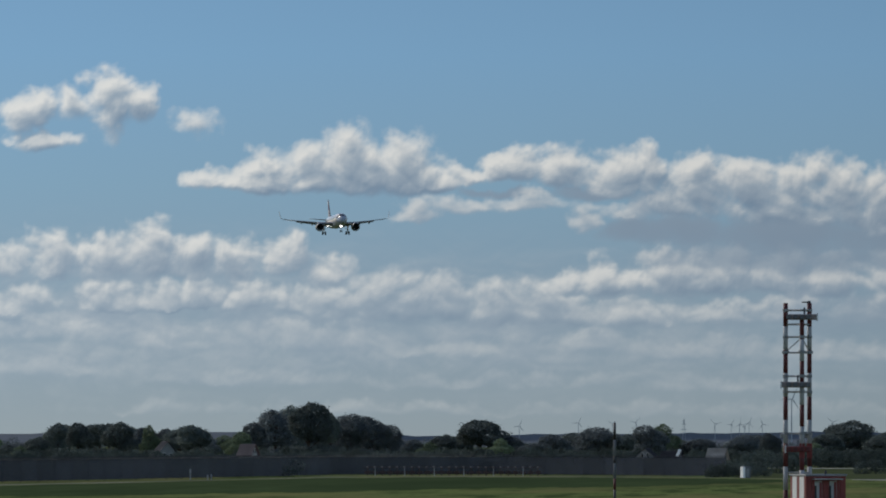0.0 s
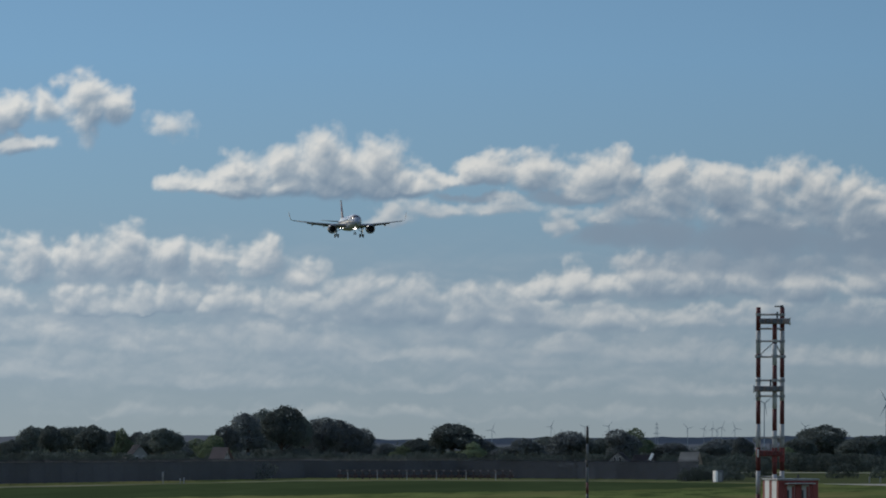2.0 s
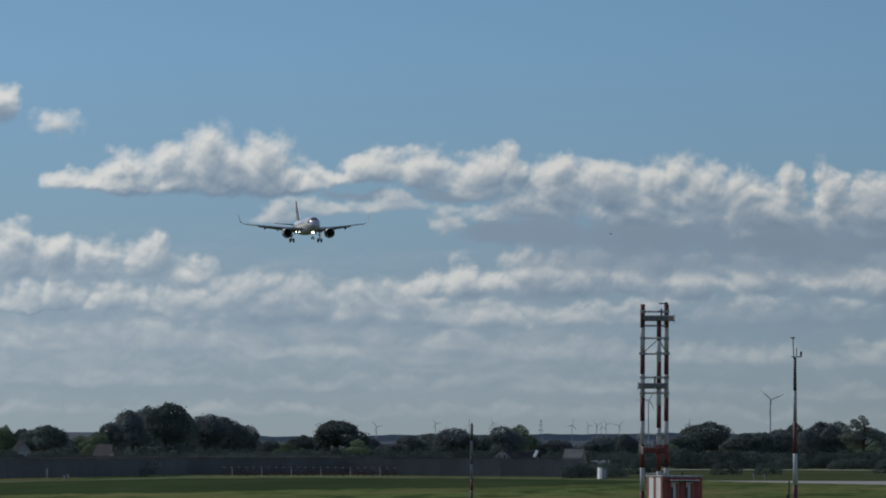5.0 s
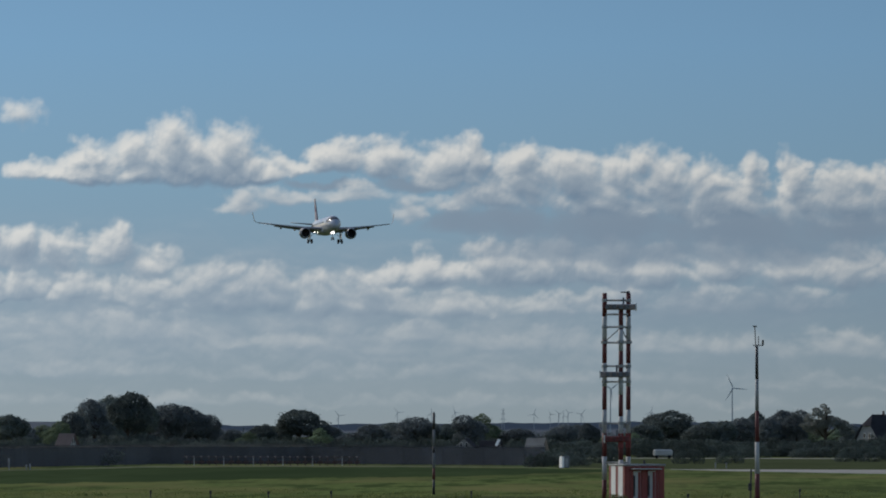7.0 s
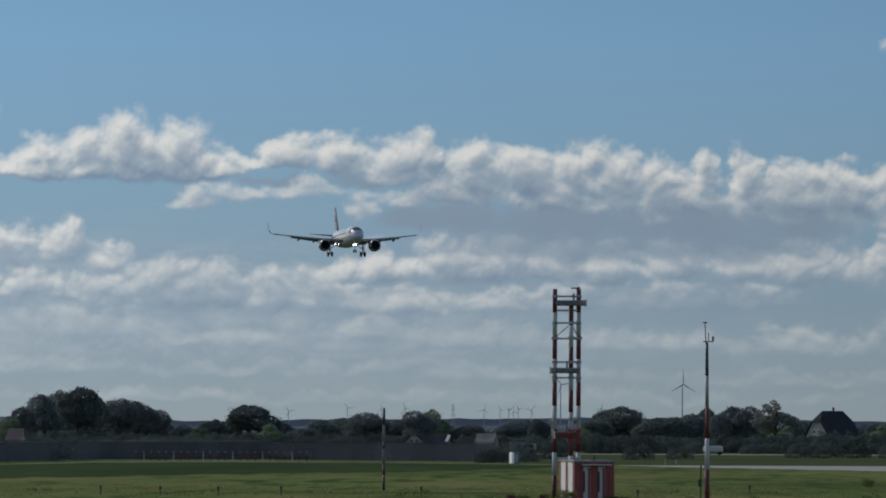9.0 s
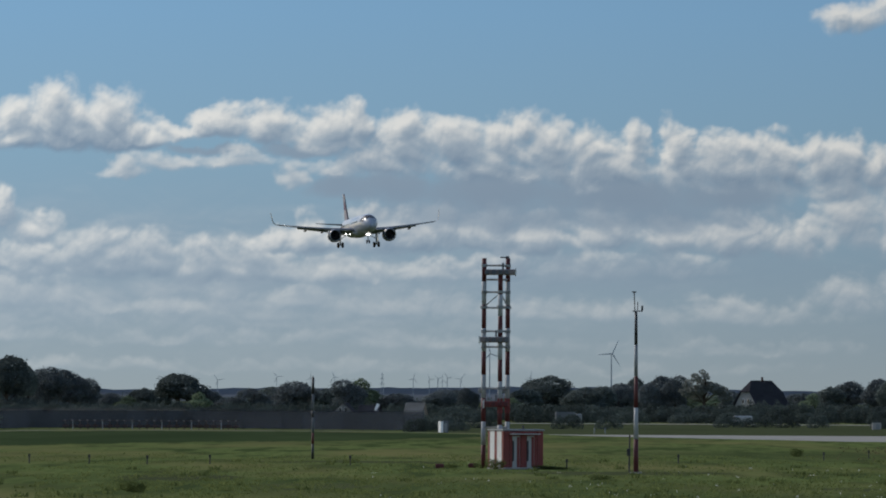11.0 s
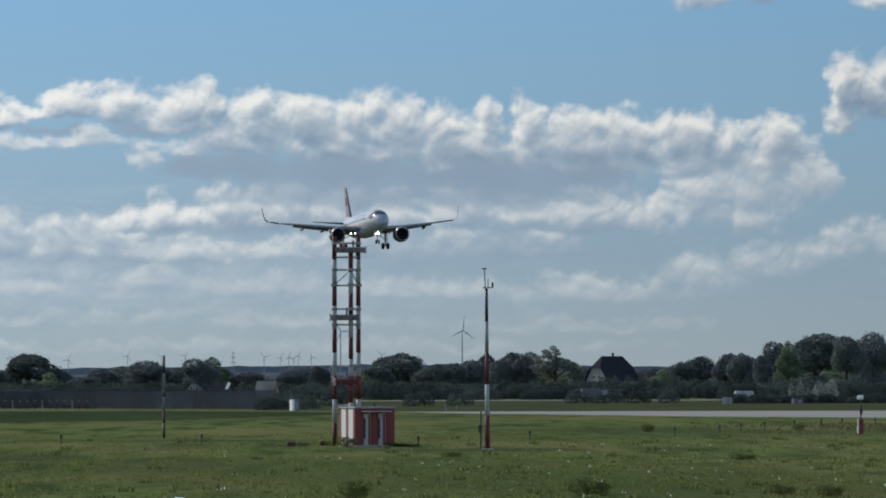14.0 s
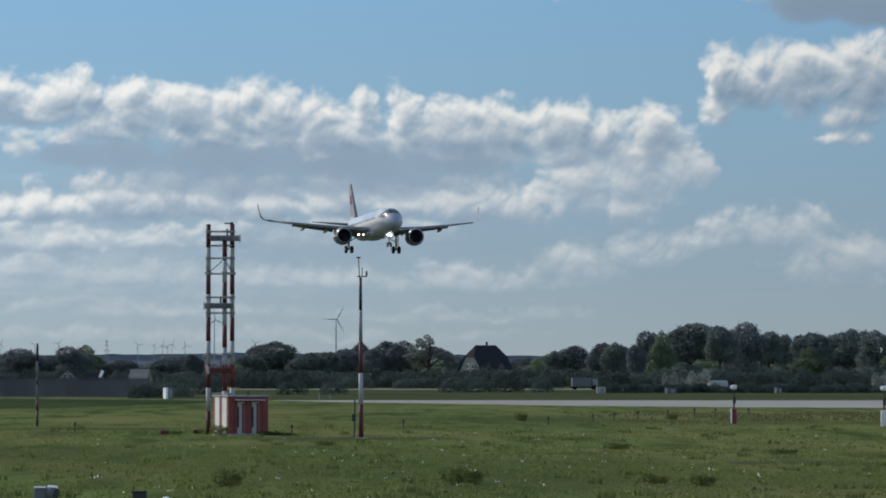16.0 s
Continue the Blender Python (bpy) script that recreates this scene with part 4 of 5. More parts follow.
def thin_mast():
    th = empty("thin_mast", spot(-28.6, 431))
    z = 0.0
    for z1, mat in ((1.1, M_DARK), (1.9, M_MAST_RED), (3.0, M_TRUCK), (3.5, M_DARK), (4.7, M_TRUCK), (5.9, M_DARK)):
        part("section", tube(nb(), (0, 0, z), (0, 0, z1), 0.1, 0.09, 8), mat, th, smooth=True)
        z = z1
    part("tip", tube(nb(), (0, 0, 5.9), (0, 0, 6.0), 0.05, 0.02, 6), M_DARK, th)
    return tagged(th, "thin dark obstruction pole banded red and white", "pole")


antenna_mast()
cabin()
wind_mast()
thin_mast()


def lamp_post(bearing, dist, red):
    th = empty("approach_lamp", spot(bearing, dist))
    part("base_post", box(nb(), (0.38, 0.36, 1.15), (0, 0, 0.575), bevel=0.04), M_RED if red else M_WHITE, th, "painted base post")
    part("base_edge", box(nb(), (0.08, 0.38, 1.12), (-0.2, 0, 0.565), bevel=0.01), M_WHITE, th)
    part("stem", tube(nb(), (0, 0, 1.1), (0, 0, 2.55), 0.06, n=8), M_DARK, th)
    part("joint", box(nb(), (0.22, 0.22, 0.5), (0.02, 0, 1.75), bevel=0.03), M_DARK, th)
    # the glint on the head is put into its bright white
    head = part("lamp_head", box(nb(), (0.52, 0.36, 0.34), (-0.02, 0, 2.74), bevel=0.09), M_BRIGHT, th, "white lamp head")
    part("cap", box(nb(), (0.2, 0.3, 0.34), (0.28, 0, 2.72), bevel=0.05), M_DARK, head)
    return tagged(th, "runway approach lamp on a red and white post", "approach lamp", "approach lamps")


lamp_post(88.1, 447, True)
lamp_post(113.2, 430, False)


def field_lamp(bearing, dist, top, kind):
    """A lamp close to the camera of which the head alone rises into view."""
    th = empty("field_lamp", spot(bearing, dist))
    part("post", tube(nb(), (0, 0, 0), (0, 0, top - 0.3), 0.05, n=8), M_STEEL, th)
    if kind == "projector":
        # backlight is put into the colours: grey housing, bright white pieces on top
        head = part("lamp_head", box(nb(), (0.36, 0.4, 0.42), (-0.13, 0, top - 0.21), bevel=0.05), M_TRUCK, th, "dull grey lamp housing")
        part("hood", box(nb(), (0.34, 0.42, 0.035), (-0.13, 0, top + 0.015), bevel=0.012), M_BRIGHT, head)
        barrel = part("barrel", tube(nb(), (0.02, 0, top - 0.12), (0.34, -0.16, top - 0.17), 0.15, 0.19, 16), M_TRUCK, head, smooth=True)
        part("lens", tube(nb(), (0.34, -0.16, top - 0.17), (0.36, -0.17, top - 0.173), 0.165, n=16), M_DARK, barrel)
        part("barrel_highlight", tube(nb(), (0.1, -0.03, top + 0.03), (0.38, -0.17, top + 0.0), 0.05, 0.06, 8), M_BRIGHT, barrel)
        label = "grey projector lamp with a backlit white top on a low post"
    elif kind == "square":
        head = part("lamp_head", box(nb(), (0.42, 0.4, 0.42), (0, 0, top - 0.21), bevel=0.03), M_DARK, th)
        part("rim", box(nb(), (0.44, 0.42, 0.04), (0, 0, top), bevel=0.01), M_TYRE, head)
        label = "dark square field lamp on a low post"
    else:
        head = part("lamp_head", tube(nb(), (0, 0, top - 0.3), (0, 0, top - 0.1), 0.15, n=14), M_STEEL, th)
        bm = nb()
        bmesh.ops.create_uvsphere(bm, u_segments=16, v_segments=8, radius=0.155, matrix=Matrix.Translation((0, 0, top - 0.13)))
        part("dome", bm, M_BRIGHT, head, "creamy white lamp dome", smooth=True)
        label = "round white-domed field lamp on a low post"
    return tagged(th, label, "field lamp", "field lamps")


field_lamp(-27.4, 172, 1.00, "projector")
field_lamp(-11.5, 172, 0.88, "square")
field_lamp(-7.0, 172, 0.72, "dome")


# stakes, markers and cabinets in the grass
def stake(bearing, dist, high):
    ob = part("marker_stake", box(tube(nb(), (0, 0, 0), (0, 0, high * 0.8), 0.045, n=7), (0.15, 0.08, high * 0.35), (0, 0, high * 0.83), bevel=0.01), M_DARK)
    ob.location = spot(bearing, dist)
    return tagged(ob, "short black marker stake in the grass", "stake", "marker stakes")


for b, d in ((32.7, 415), (57, 437), (64.5, 457), (68, 470), (72, 484), (77, 500), (81.5, 515), (85, 515), (90.5, 520), (-22.3, 396), (-56.3, 392), (-45.8, 396), (-66.0, 395), (-76, 396), (14, 380)):
    stake(b, d, 0.62)
for b, d, high in ((-99.7, 690, 1.3), (-96.8, 690, 0.6), (-96.2, 690, 0.7), (18.6, 742, 0.7), (20.4, 742, 0.7), (89.5, 905, 0.9)):
    ob = part("marker_post", box(tube(nb(), (0, 0, 0), (0, 0, high * 0.8), 0.07, n=7), (0.2, 0.14, high * 0.4), (0, 0, high * 0.8), bevel=0.02), M_STEEL)
    ob.location = spot(b, d)
    tagged(ob, "short pale grey marker post beside the road", "marker post", "marker posts")
for b, d in ((-7.3, 380), (-1.8, 384)):
    ob = part("marker_box", box(nb(), (0.55, 0.4, 0.28), (0, 0, 0.14), bevel=0.04), M_MAST_RED)
    ob.location = spot(b, d)
    tagged(ob, "low dull red marker box in the grass", "marker box", "marker boxes")


def field_cabinet(bearing, dist, w, h, stripe):
    th = empty("field_cabinet", spot(bearing, dist), 20 if stripe else 0)
    part("body", box(nb(), (w, 1.0, h), (0, 0, h / 2), bevel=0.03), M_CONCRETE if not stripe else M_TRUCK, th)
    part("roof", box(nb(), (w + 0.02, 1.03, 0.05), (0, 0, h + 0.02), bevel=0.015), M_TRUCK, th)
    if stripe and h > 1:
        # sun on the left part is put on as a bright white panel
        part("sunlit_side", box(nb(), (w * 0.3, 1.04, h * 0.96), (-w * 0.36, 0, h / 2), bevel=0.02), M_BRIGHT, th)
    part("door", box(nb(), (w * 0.4, 0.05, h * 0.75), (w * 0.1, -0.51, h * 0.45), bevel=0.01), M_STEEL, th)
    return tagged(th, "small pale equipment cabinet on the far grass", "cabinet", "field cabinets")


field_cabinet(-6.7, 742, 0.98, 1.45, True)
field_cabinet(65.8, 872, 1.3, 1.0, False)
field_cabinet(77.5, 884, 1.5, 0.7, True)
field_cabinet(95.5, 884, 0.9, 0.8, True)


# ---- fence and antenna row in front of it ----
def screen_material():
    m = material("fence_mesh", (0.098, 0.099, 0.112), 0.8, 0.0, grain=0.5, vary=0.35, per_object=0.16)
    nt = m.node_tree
    tr = nt.nodes.new("ShaderNodeBsdfTransparent")
    mx = nt.nodes.new("ShaderNodeMixShader")
    mx.inputs[0].default_value = 0.62
    nt.links.new(tr.outputs[0], mx.inputs[1])
    nt.links.new(nt.nodes["Principled BSDF"].outputs[0], mx.inputs[2])
    nt.links.new(mx.outputs[0], nt.nodes["Material Output"].inputs["Surface"])
    return m


M_SCREEN = screen_material()


def fence_run(b0, b1, d0, d1, n):
    th = empty("perimeter_fence", (0, 0, 0))
    a, b = spot(b0, d0), spot(b1, d1)
    step = (b - a) / n
    ang = math.degrees(math.atan2(step.y, step.x))
    post = part("post", box(nb(), (0.09, 0.09, 2.55), (0, 0, 1.275), bevel=0.01), M_SCREEN, th)
    panel = part("mesh_panel", box(nb(), (step.length - 0.1, 0.02, 2.3), (step.length / 2, 0, 1.25)), M_SCREEN, th)
    rail = part("rail", tube(nb(), (0.05, 0, 2.42), (step.length - 0.05, 0, 2.42), 0.035, n=6), M_SCREEN, th)
    bm = nb()
    turns = int(step.length / 0.28)
    for k in range(turns * 6):
        p, q = ((x * step.length / (turns * 6), 0.17 * math.cos(x * 1.047), 2.58 + 0.15 * math.sin(x * 1.047)) for x in (k, k + 1))
        tube(bm, p, q, 0.022, n=3)
    coil = part("wire_coil", bm, M_DARK, th, "coiled barbed wire")
    for k in range(n):
        m = Matrix.Translation(a + step * k) @ pose(0, 0, 0, 0, 0, ang)
        for o in (post, panel, rail, coil):
            c = o if k == 0 else o.copy()
            if k:
                scene.collection.objects.link(c)
            c.matrix_basis = m
    return tagged(th, "long grey wire mesh perimeter fence", "fence", "fence runs")


fence_run(-175, -131, 590, 650, 12)
fence_run(-131, -94, 650, 732, 14)
fence_run(-94, -76, 732, 786, 8)
fence_run(-76, -50, 786, 803, 8)
fence_run(-50, -10, 803, 770, 12)


def antenna_row():
    """A localizer: a row of low antennas on red and white stands."""
    for k in range(24):
        b = -70 + k * 1.24
        th = empty("array_antenna", spot(b, 781))
        part("shelter", box(nb(), (0.8, 0.2, 0.3), (0, 0.3, 0.45), bevel=0.03), M_ARRAY, th)
        part("stand", box(nb(), (0.12, 0.1, 1.0), (0, 0, 0.5), bevel=0.01), M_MAST if k % 4 == 1 else M_ARRAY, th)
        part("boom", tube(nb(), (0, -0.9, 1.1), (0, 0.9, 1.1), 0.05, n=6), M_ARRAY, th)
        for y in (-0.7, -0.2, 0.3, 0.8):
            part("element", box(nb(), (0.85 - 0.2 * y, 0.05, 0.07), (0, y, 1.14)), M_ARRAY, th)
        part("head", box(nb(), (0.24, 0.2, 0.17), (0, -0.95, 1.16), bevel=0.03), M_TRAY, th)
        tagged(th, "low red and white antenna of a localizer row", "antenna", "localizer antennas")


antenna_row()


# ---- houses ----
# white walls, greyed in the colour because their gables stand in shade
M_WALL = material("shaded_pale_render", (0.26, 0.262, 0.265), 0.9, grain=2, vary=0.08)
# dark tiles lifted towards grey-blue, with some distance haze in the colour
M_TILE = material("dark_roof_tiles", (0.072, 0.072, 0.084), 0.85, grain=4, vary=0.25, streak=(1, 1, 3))
M_DUSTY = material("dusty_rose_roof", (0.22, 0.185, 0.185), 0.85, grain=4, vary=0.12)
M_PANE = material("dark_window", (0.02, 0.022, 0.026), 0.15, grain=3)


def house(bearing, dist, rz, w, d, eave, ridge, hip, roof, label, chimney=True):
    """A gabled or half-hipped house; w across the gable, d along the ridge."""
    th = empty("house", spot(bearing, dist), rz)
    top = ridge - (ridge - eave) * hip
    hw = w / 2
    tw = hw * hip
    rings = []
    for y in (-d / 2, d / 2):
        rings.append([(-hw, y, 0), (hw, y, 0), (hw, y, eave), (tw, y, top - 0.05), (-tw, y, top - 0.05), (-hw, y, eave)])
    part("wall", loft(rings), M_WALL, th)
    bm = nb()
    o, t = 0.45, 0.22
    run = d * 0.22 if hip else 0
    for s in (-1, 1):
        v = [bm.verts.new(p) for p in ((s * (hw + o), -d / 2 - o, eave - o * 0.6), (s * (hw + o), d / 2 + o, eave - o * 0.6), (s * tw, d / 2 + o, top), (0, d / 2 + o - run, ridge), (0, -d / 2 - o + run, ridge), (s * tw, -d / 2 - o, top))]
        bm.faces.new(v)
    if hip:
        for y, r in ((-d / 2 - o, run), (d / 2 + o, -run)):
            bm.faces.new([bm.verts.new(p) for p in ((-tw, y, top), (tw, y, top), (0, y + r, ridge))])
    bmesh.ops.solidify(bm, geom=bm.faces, thickness=t)
    bmesh.ops.recalc_face_normals(bm, faces=bm.faces)
    part("roof", bm, roof, th)
    for x in (-w * 0.2, w * 0.2):
        wd = part("window", box(nb(), (w * 0.13, 0.12, 1.3), (x, -d / 2 - 0.03, eave * 0.5 + 0.4), bevel=0.02), M_WHITE, th)
        part("pane", box(nb(), (w * 0.1, 0.12, 1.1), (x, -d / 2 - 0.06, eave * 0.5 + 0.4)), M_PANE, wd)
        wd = part("window", box(nb(), (w * 0.1, 0.12, 1.0), (x * 0.6, -d / 2 - 0.03, eave + 0.6), bevel=0.02), M_WHITE, th)
        part("pane", box(nb(), (w * 0.08, 0.12, 0.8), (x * 0.6, -d / 2 - 0.06, eave + 0.6)), M_PANE, wd)
    if chimney:
        part("chimney", box(nb(), (0.34, 0.34, 0.9), (0.3, 0, ridge + 0.22), bevel=0.03), M_ARRAY, th)
    return tagged(th, label, "house")


house(46.5, 1165, -55, 6.7, 7.4, 3.2, 7.9, 0.48, M_TILE, "white-gabled farmhouse under a dark half-hipped tiled roof")
house(-23.2, 1022, -6, 3.9, 5.5, 1.5, 3.35, 0.0, M_TILE, "small pale gabled house among the trees", False)
house(-11.4, 1024, 70, 2.2, 2.6, 1.6, 3.4, 0.0, M_CONCRETE, "low pale house half hidden by bushes", False)
house(-90.0, 1024, 60, 2.0, 2.4, 2.2, 4.0, 0.0, M_DUSTY, "small house with a dusty rose roof between trees", False)
house(-104, 1110, 15, 5.0, 7, 1.2, 4.4, 0.0, M_TILE, "low barn with a steep dark roof under trees", False)
house(-19.0, 1024, 70, 2.4, 3, 1.4, 2.9, 0.0, M_TILE, "small dark-roofed shed beside a gabled house", False)

# a white glint of unknown source, built as a tilted panel on an added post
sail = part("awning", box(nb(), (0.5, 0.1, 1.3), (0, 0, 0.75), m=pose(0, 0, 1.9, 0, 24, 0), bevel=0.02), M_BRIGHT, None)
tagged(part("panel_post", box(nb(), (0.08, 0.08, 1.9), (0, 0, 0.95)), M_DARK, sail) and sail, "bright white tilted panel standing for a glint beside a house", "awning")
sail.location = spot(-18.2, 1018)


# ---- vehicles on the far road ----
def truck(bearing, dist):
    th = empty("box_truck", spot(bearing, dist), 4)
    part("cargo_box", box(nb(), (3.2, 1.9, 1.5), (0, 0, 1.25), bevel=0.05), M_TRUCK, th)
    cab = part("cab", box(nb(), (1.0, 1.8, 1.35), (-2.25, 0, 1.05), bevel=0.15), M_STEEL, th)
    part("windscreen", box(nb(), (0.1, 1.5, 0.5), (-2.74, 0, 1.35), bevel=0.02), M_PANE, cab)
    for x in (-2.1, 1.1):
        for y in (-0.8, 0.8):
            part("wheel", tube(nb(), (x, y - 0.12, 0.4), (x, y + 0.12, 0.4), 0.4, n=14), M_TYRE, th)
    return tagged(th, "grey-white box truck driving along the service road", "truck")


def camper(bearing, dist):
    th = empty("camper_van", spot(bearing, dist), 3)
    body = part("body", box(nb(), (3.2, 1.8, 1.15), (0, 0, 0.95), bevel=0.22), M_MAST, th)
    for x in (-0.9, 0.0, 0.9):
        part("window", box(nb(), (0.6, 0.06, 0.4), (x, -0.9, 1.25), bevel=0.02), M_PANE, body)
    for x in (-1.05, 1.05):
        for y in (-0.75, 0.75):
            part("wheel", tube(nb(), (x, y - 0.1, 0.33), (x, y + 0.1, 0.33), 0.33, n=14), M_TYRE, th)
    return tagged(th, "white camper van driving along the service road", "van")


TRUCK = truck(62.5, 1000)
VAN = camper(85.4, 1000)


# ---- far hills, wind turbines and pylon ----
# the blue-grey of distance haze is put into the hills' own colour
M_HILL = material("haze_tinted_hills", (0.125, 0.138, 0.155), 1.0, grain=0.02, vary=0.12)
M_FAR = material("far_grey_steel", (0.30, 0.34, 0.37), 0.8, grain=0.3, vary=0.05)


def hills():
    bm = nb()
    cols = []
    for k in range(241):
        b = -240 + 2 * k
        top = 9.5 + 2.6 * noise.fractal((b * 0.02, 1.3, 0.0), 1.0, 2.0, 3) + 0.9 * noise.noise((b * 0.35, 0, 4.0))
        cols.append([bm.verts.new(spot(b, d, z)) for d, z in ((4150, -0.5), (4300, top * 0.55), (4450, top), (4560, top * 0.7), (4660, -0.5))])
    for p, q in zip(cols, cols[1:]):
        for i in range(4):
            bm.faces.new((p[i], p[i + 1], q[i + 1], q[i]))
    bmesh.ops.recalc_face_normals(bm, faces=bm.faces)
    return tagged(part("hills", bm, M_HILL, smooth=True), "low wooded hills on the horizon, tinted blue-grey for haze", "hills", kind="structure")


hills()
ROTORS = []


def turbine(bearing, hub, blade, angle, face, dist=4240, speed=30.0):
    th = empty("wind_turbine", spot(bearing, dist), face)
    part("tower", tube(nb(), (0, 0, 0), (0, 0, hub), blade * 0.055, blade * 0.03, 8), M_FAR, th)
    part("nacelle", box(nb(), (blade * 0.07, blade * 0.22, blade * 0.075), (0, -blade * 0.03, hub), bevel=blade * 0.015), M_FAR, th)
    rotor = part("rotor", tube(nb(), (0, -0.05 * blade, 0), (0, 0.05 * blade, 0), blade * 0.045, n=8), M_FAR, th)
    for k in range(3):
        a = radians(120 * k)
        d = Vector((math.sin(a), 0, math.cos(a)))
        s = Vector((math.cos(a), 0, -math.sin(a)))
        rings = []
        for r, c in ((0.03, 0.03), (0.2, 0.075), (0.6, 0.045), (1.0, 0.015)):
            p = d * r * blade
            rings.append([p - s * c * blade * 0.5, p + Vector((0, 0.012 * blade, 0)), p + s * c * blade * 0.5, p - Vector((0, 0.012 * blade, 0))])
        part("blade", loft(rings), M_FAR, rotor)
    ROTORS.append((rotor, -0.17 * blade, hub, angle, speed))
    return tagged(th, "tall pale grey wind turbine on the horizon", "wind turbine", "wind turbines")


for b, hub, blade, angle, face in ((21.4, 35.0, 11.0, -56, 20), (1.0, 34.5, 9.5, -95, 20), (-34.7, 17.4, 4.9, 25, 10), (-25.0, 17.6, 4.9, 40, -20), (-44.6, 15.0, 5.3, 22, 15),
                                   (-11.8, 16.5, 4.9, 75, 10), (-9.1, 16.2, 4.4, 30, 30), (-7.7, 16.5, 5.2, 5, 40), (-6.9, 15.3, 4.4, 50, 35), (-6.1, 17.2, 4.9, 20, 30),
                                   (-3.9, 16.4, 5.2, 100, 20), (7.9, 18.0, 4.9, 70, -10), (-29.0, 16.8, 4.6, 60, 0)):
    turbine(b, hub, blade, angle, face, speed=72.9 if blade > 9 else 60)


def pylon(bearing, high):
    th = empty("power_pylon", spot(bearing, 4230))
    for s in (-1, 1):
        for q in (-1, 1):
            part("leg", tube(nb(), (s * 1.3, q * 1.3, 0), (s * 0.2, q * 0.2, high), 0.16, 0.1, 5), M_FAR, th)
    for z, w in ((high * 0.62, 4.6), (high * 0.8, 3.4), (high * 0.93, 2.0)):
        part("crossarm", box(nb(), (2 * w * 0.5, 0.3, 0.3), (0, 0, z)), M_FAR, th)
    for k in range(5):
        z = high * (0.1 + 0.17 * k)
        h = 1.3 - 1.1 * z / high
        part("brace", tube(nb(), (-h, -h, z), (h, -h, z + high * 0.13), 0.08, n=5), M_FAR, th)
    return tagged(th, "grey lattice power pylon on the horizon", "pylon")


pylon(-17.0, 20.5)


# ---- the airliner ----
def ellipse(y, cx, cz, rx, rz, n=28):
    return [(cx + rx * math.sin(2 * math.pi * k / n), y, cz + rz * math.cos(2 * math.pi * k / n)) for k in range(n)]


def foil(s, le, chord, z, thick, twist=0.0, n=7):
    """A wing section at span s, from its leading edge backwards, nose towards +y."""
    top, low = [], []
    for k in range(n):
        f = (k / (n - 1)) ** 1.5
        h = thick * chord * (1.48 * math.sqrt(f) - 0.63 * f - 1.76 * f * f + 1.42 * f ** 3 - 0.51 * f ** 4) * 1.0
        yy = le - f * chord
        tw = -twist * f * chord
        top.append((s, yy, z + h * 1.15 + tw))
        low.append((s, yy, z - h * 0.85 + tw))
    return top + low[-1:0:-1]


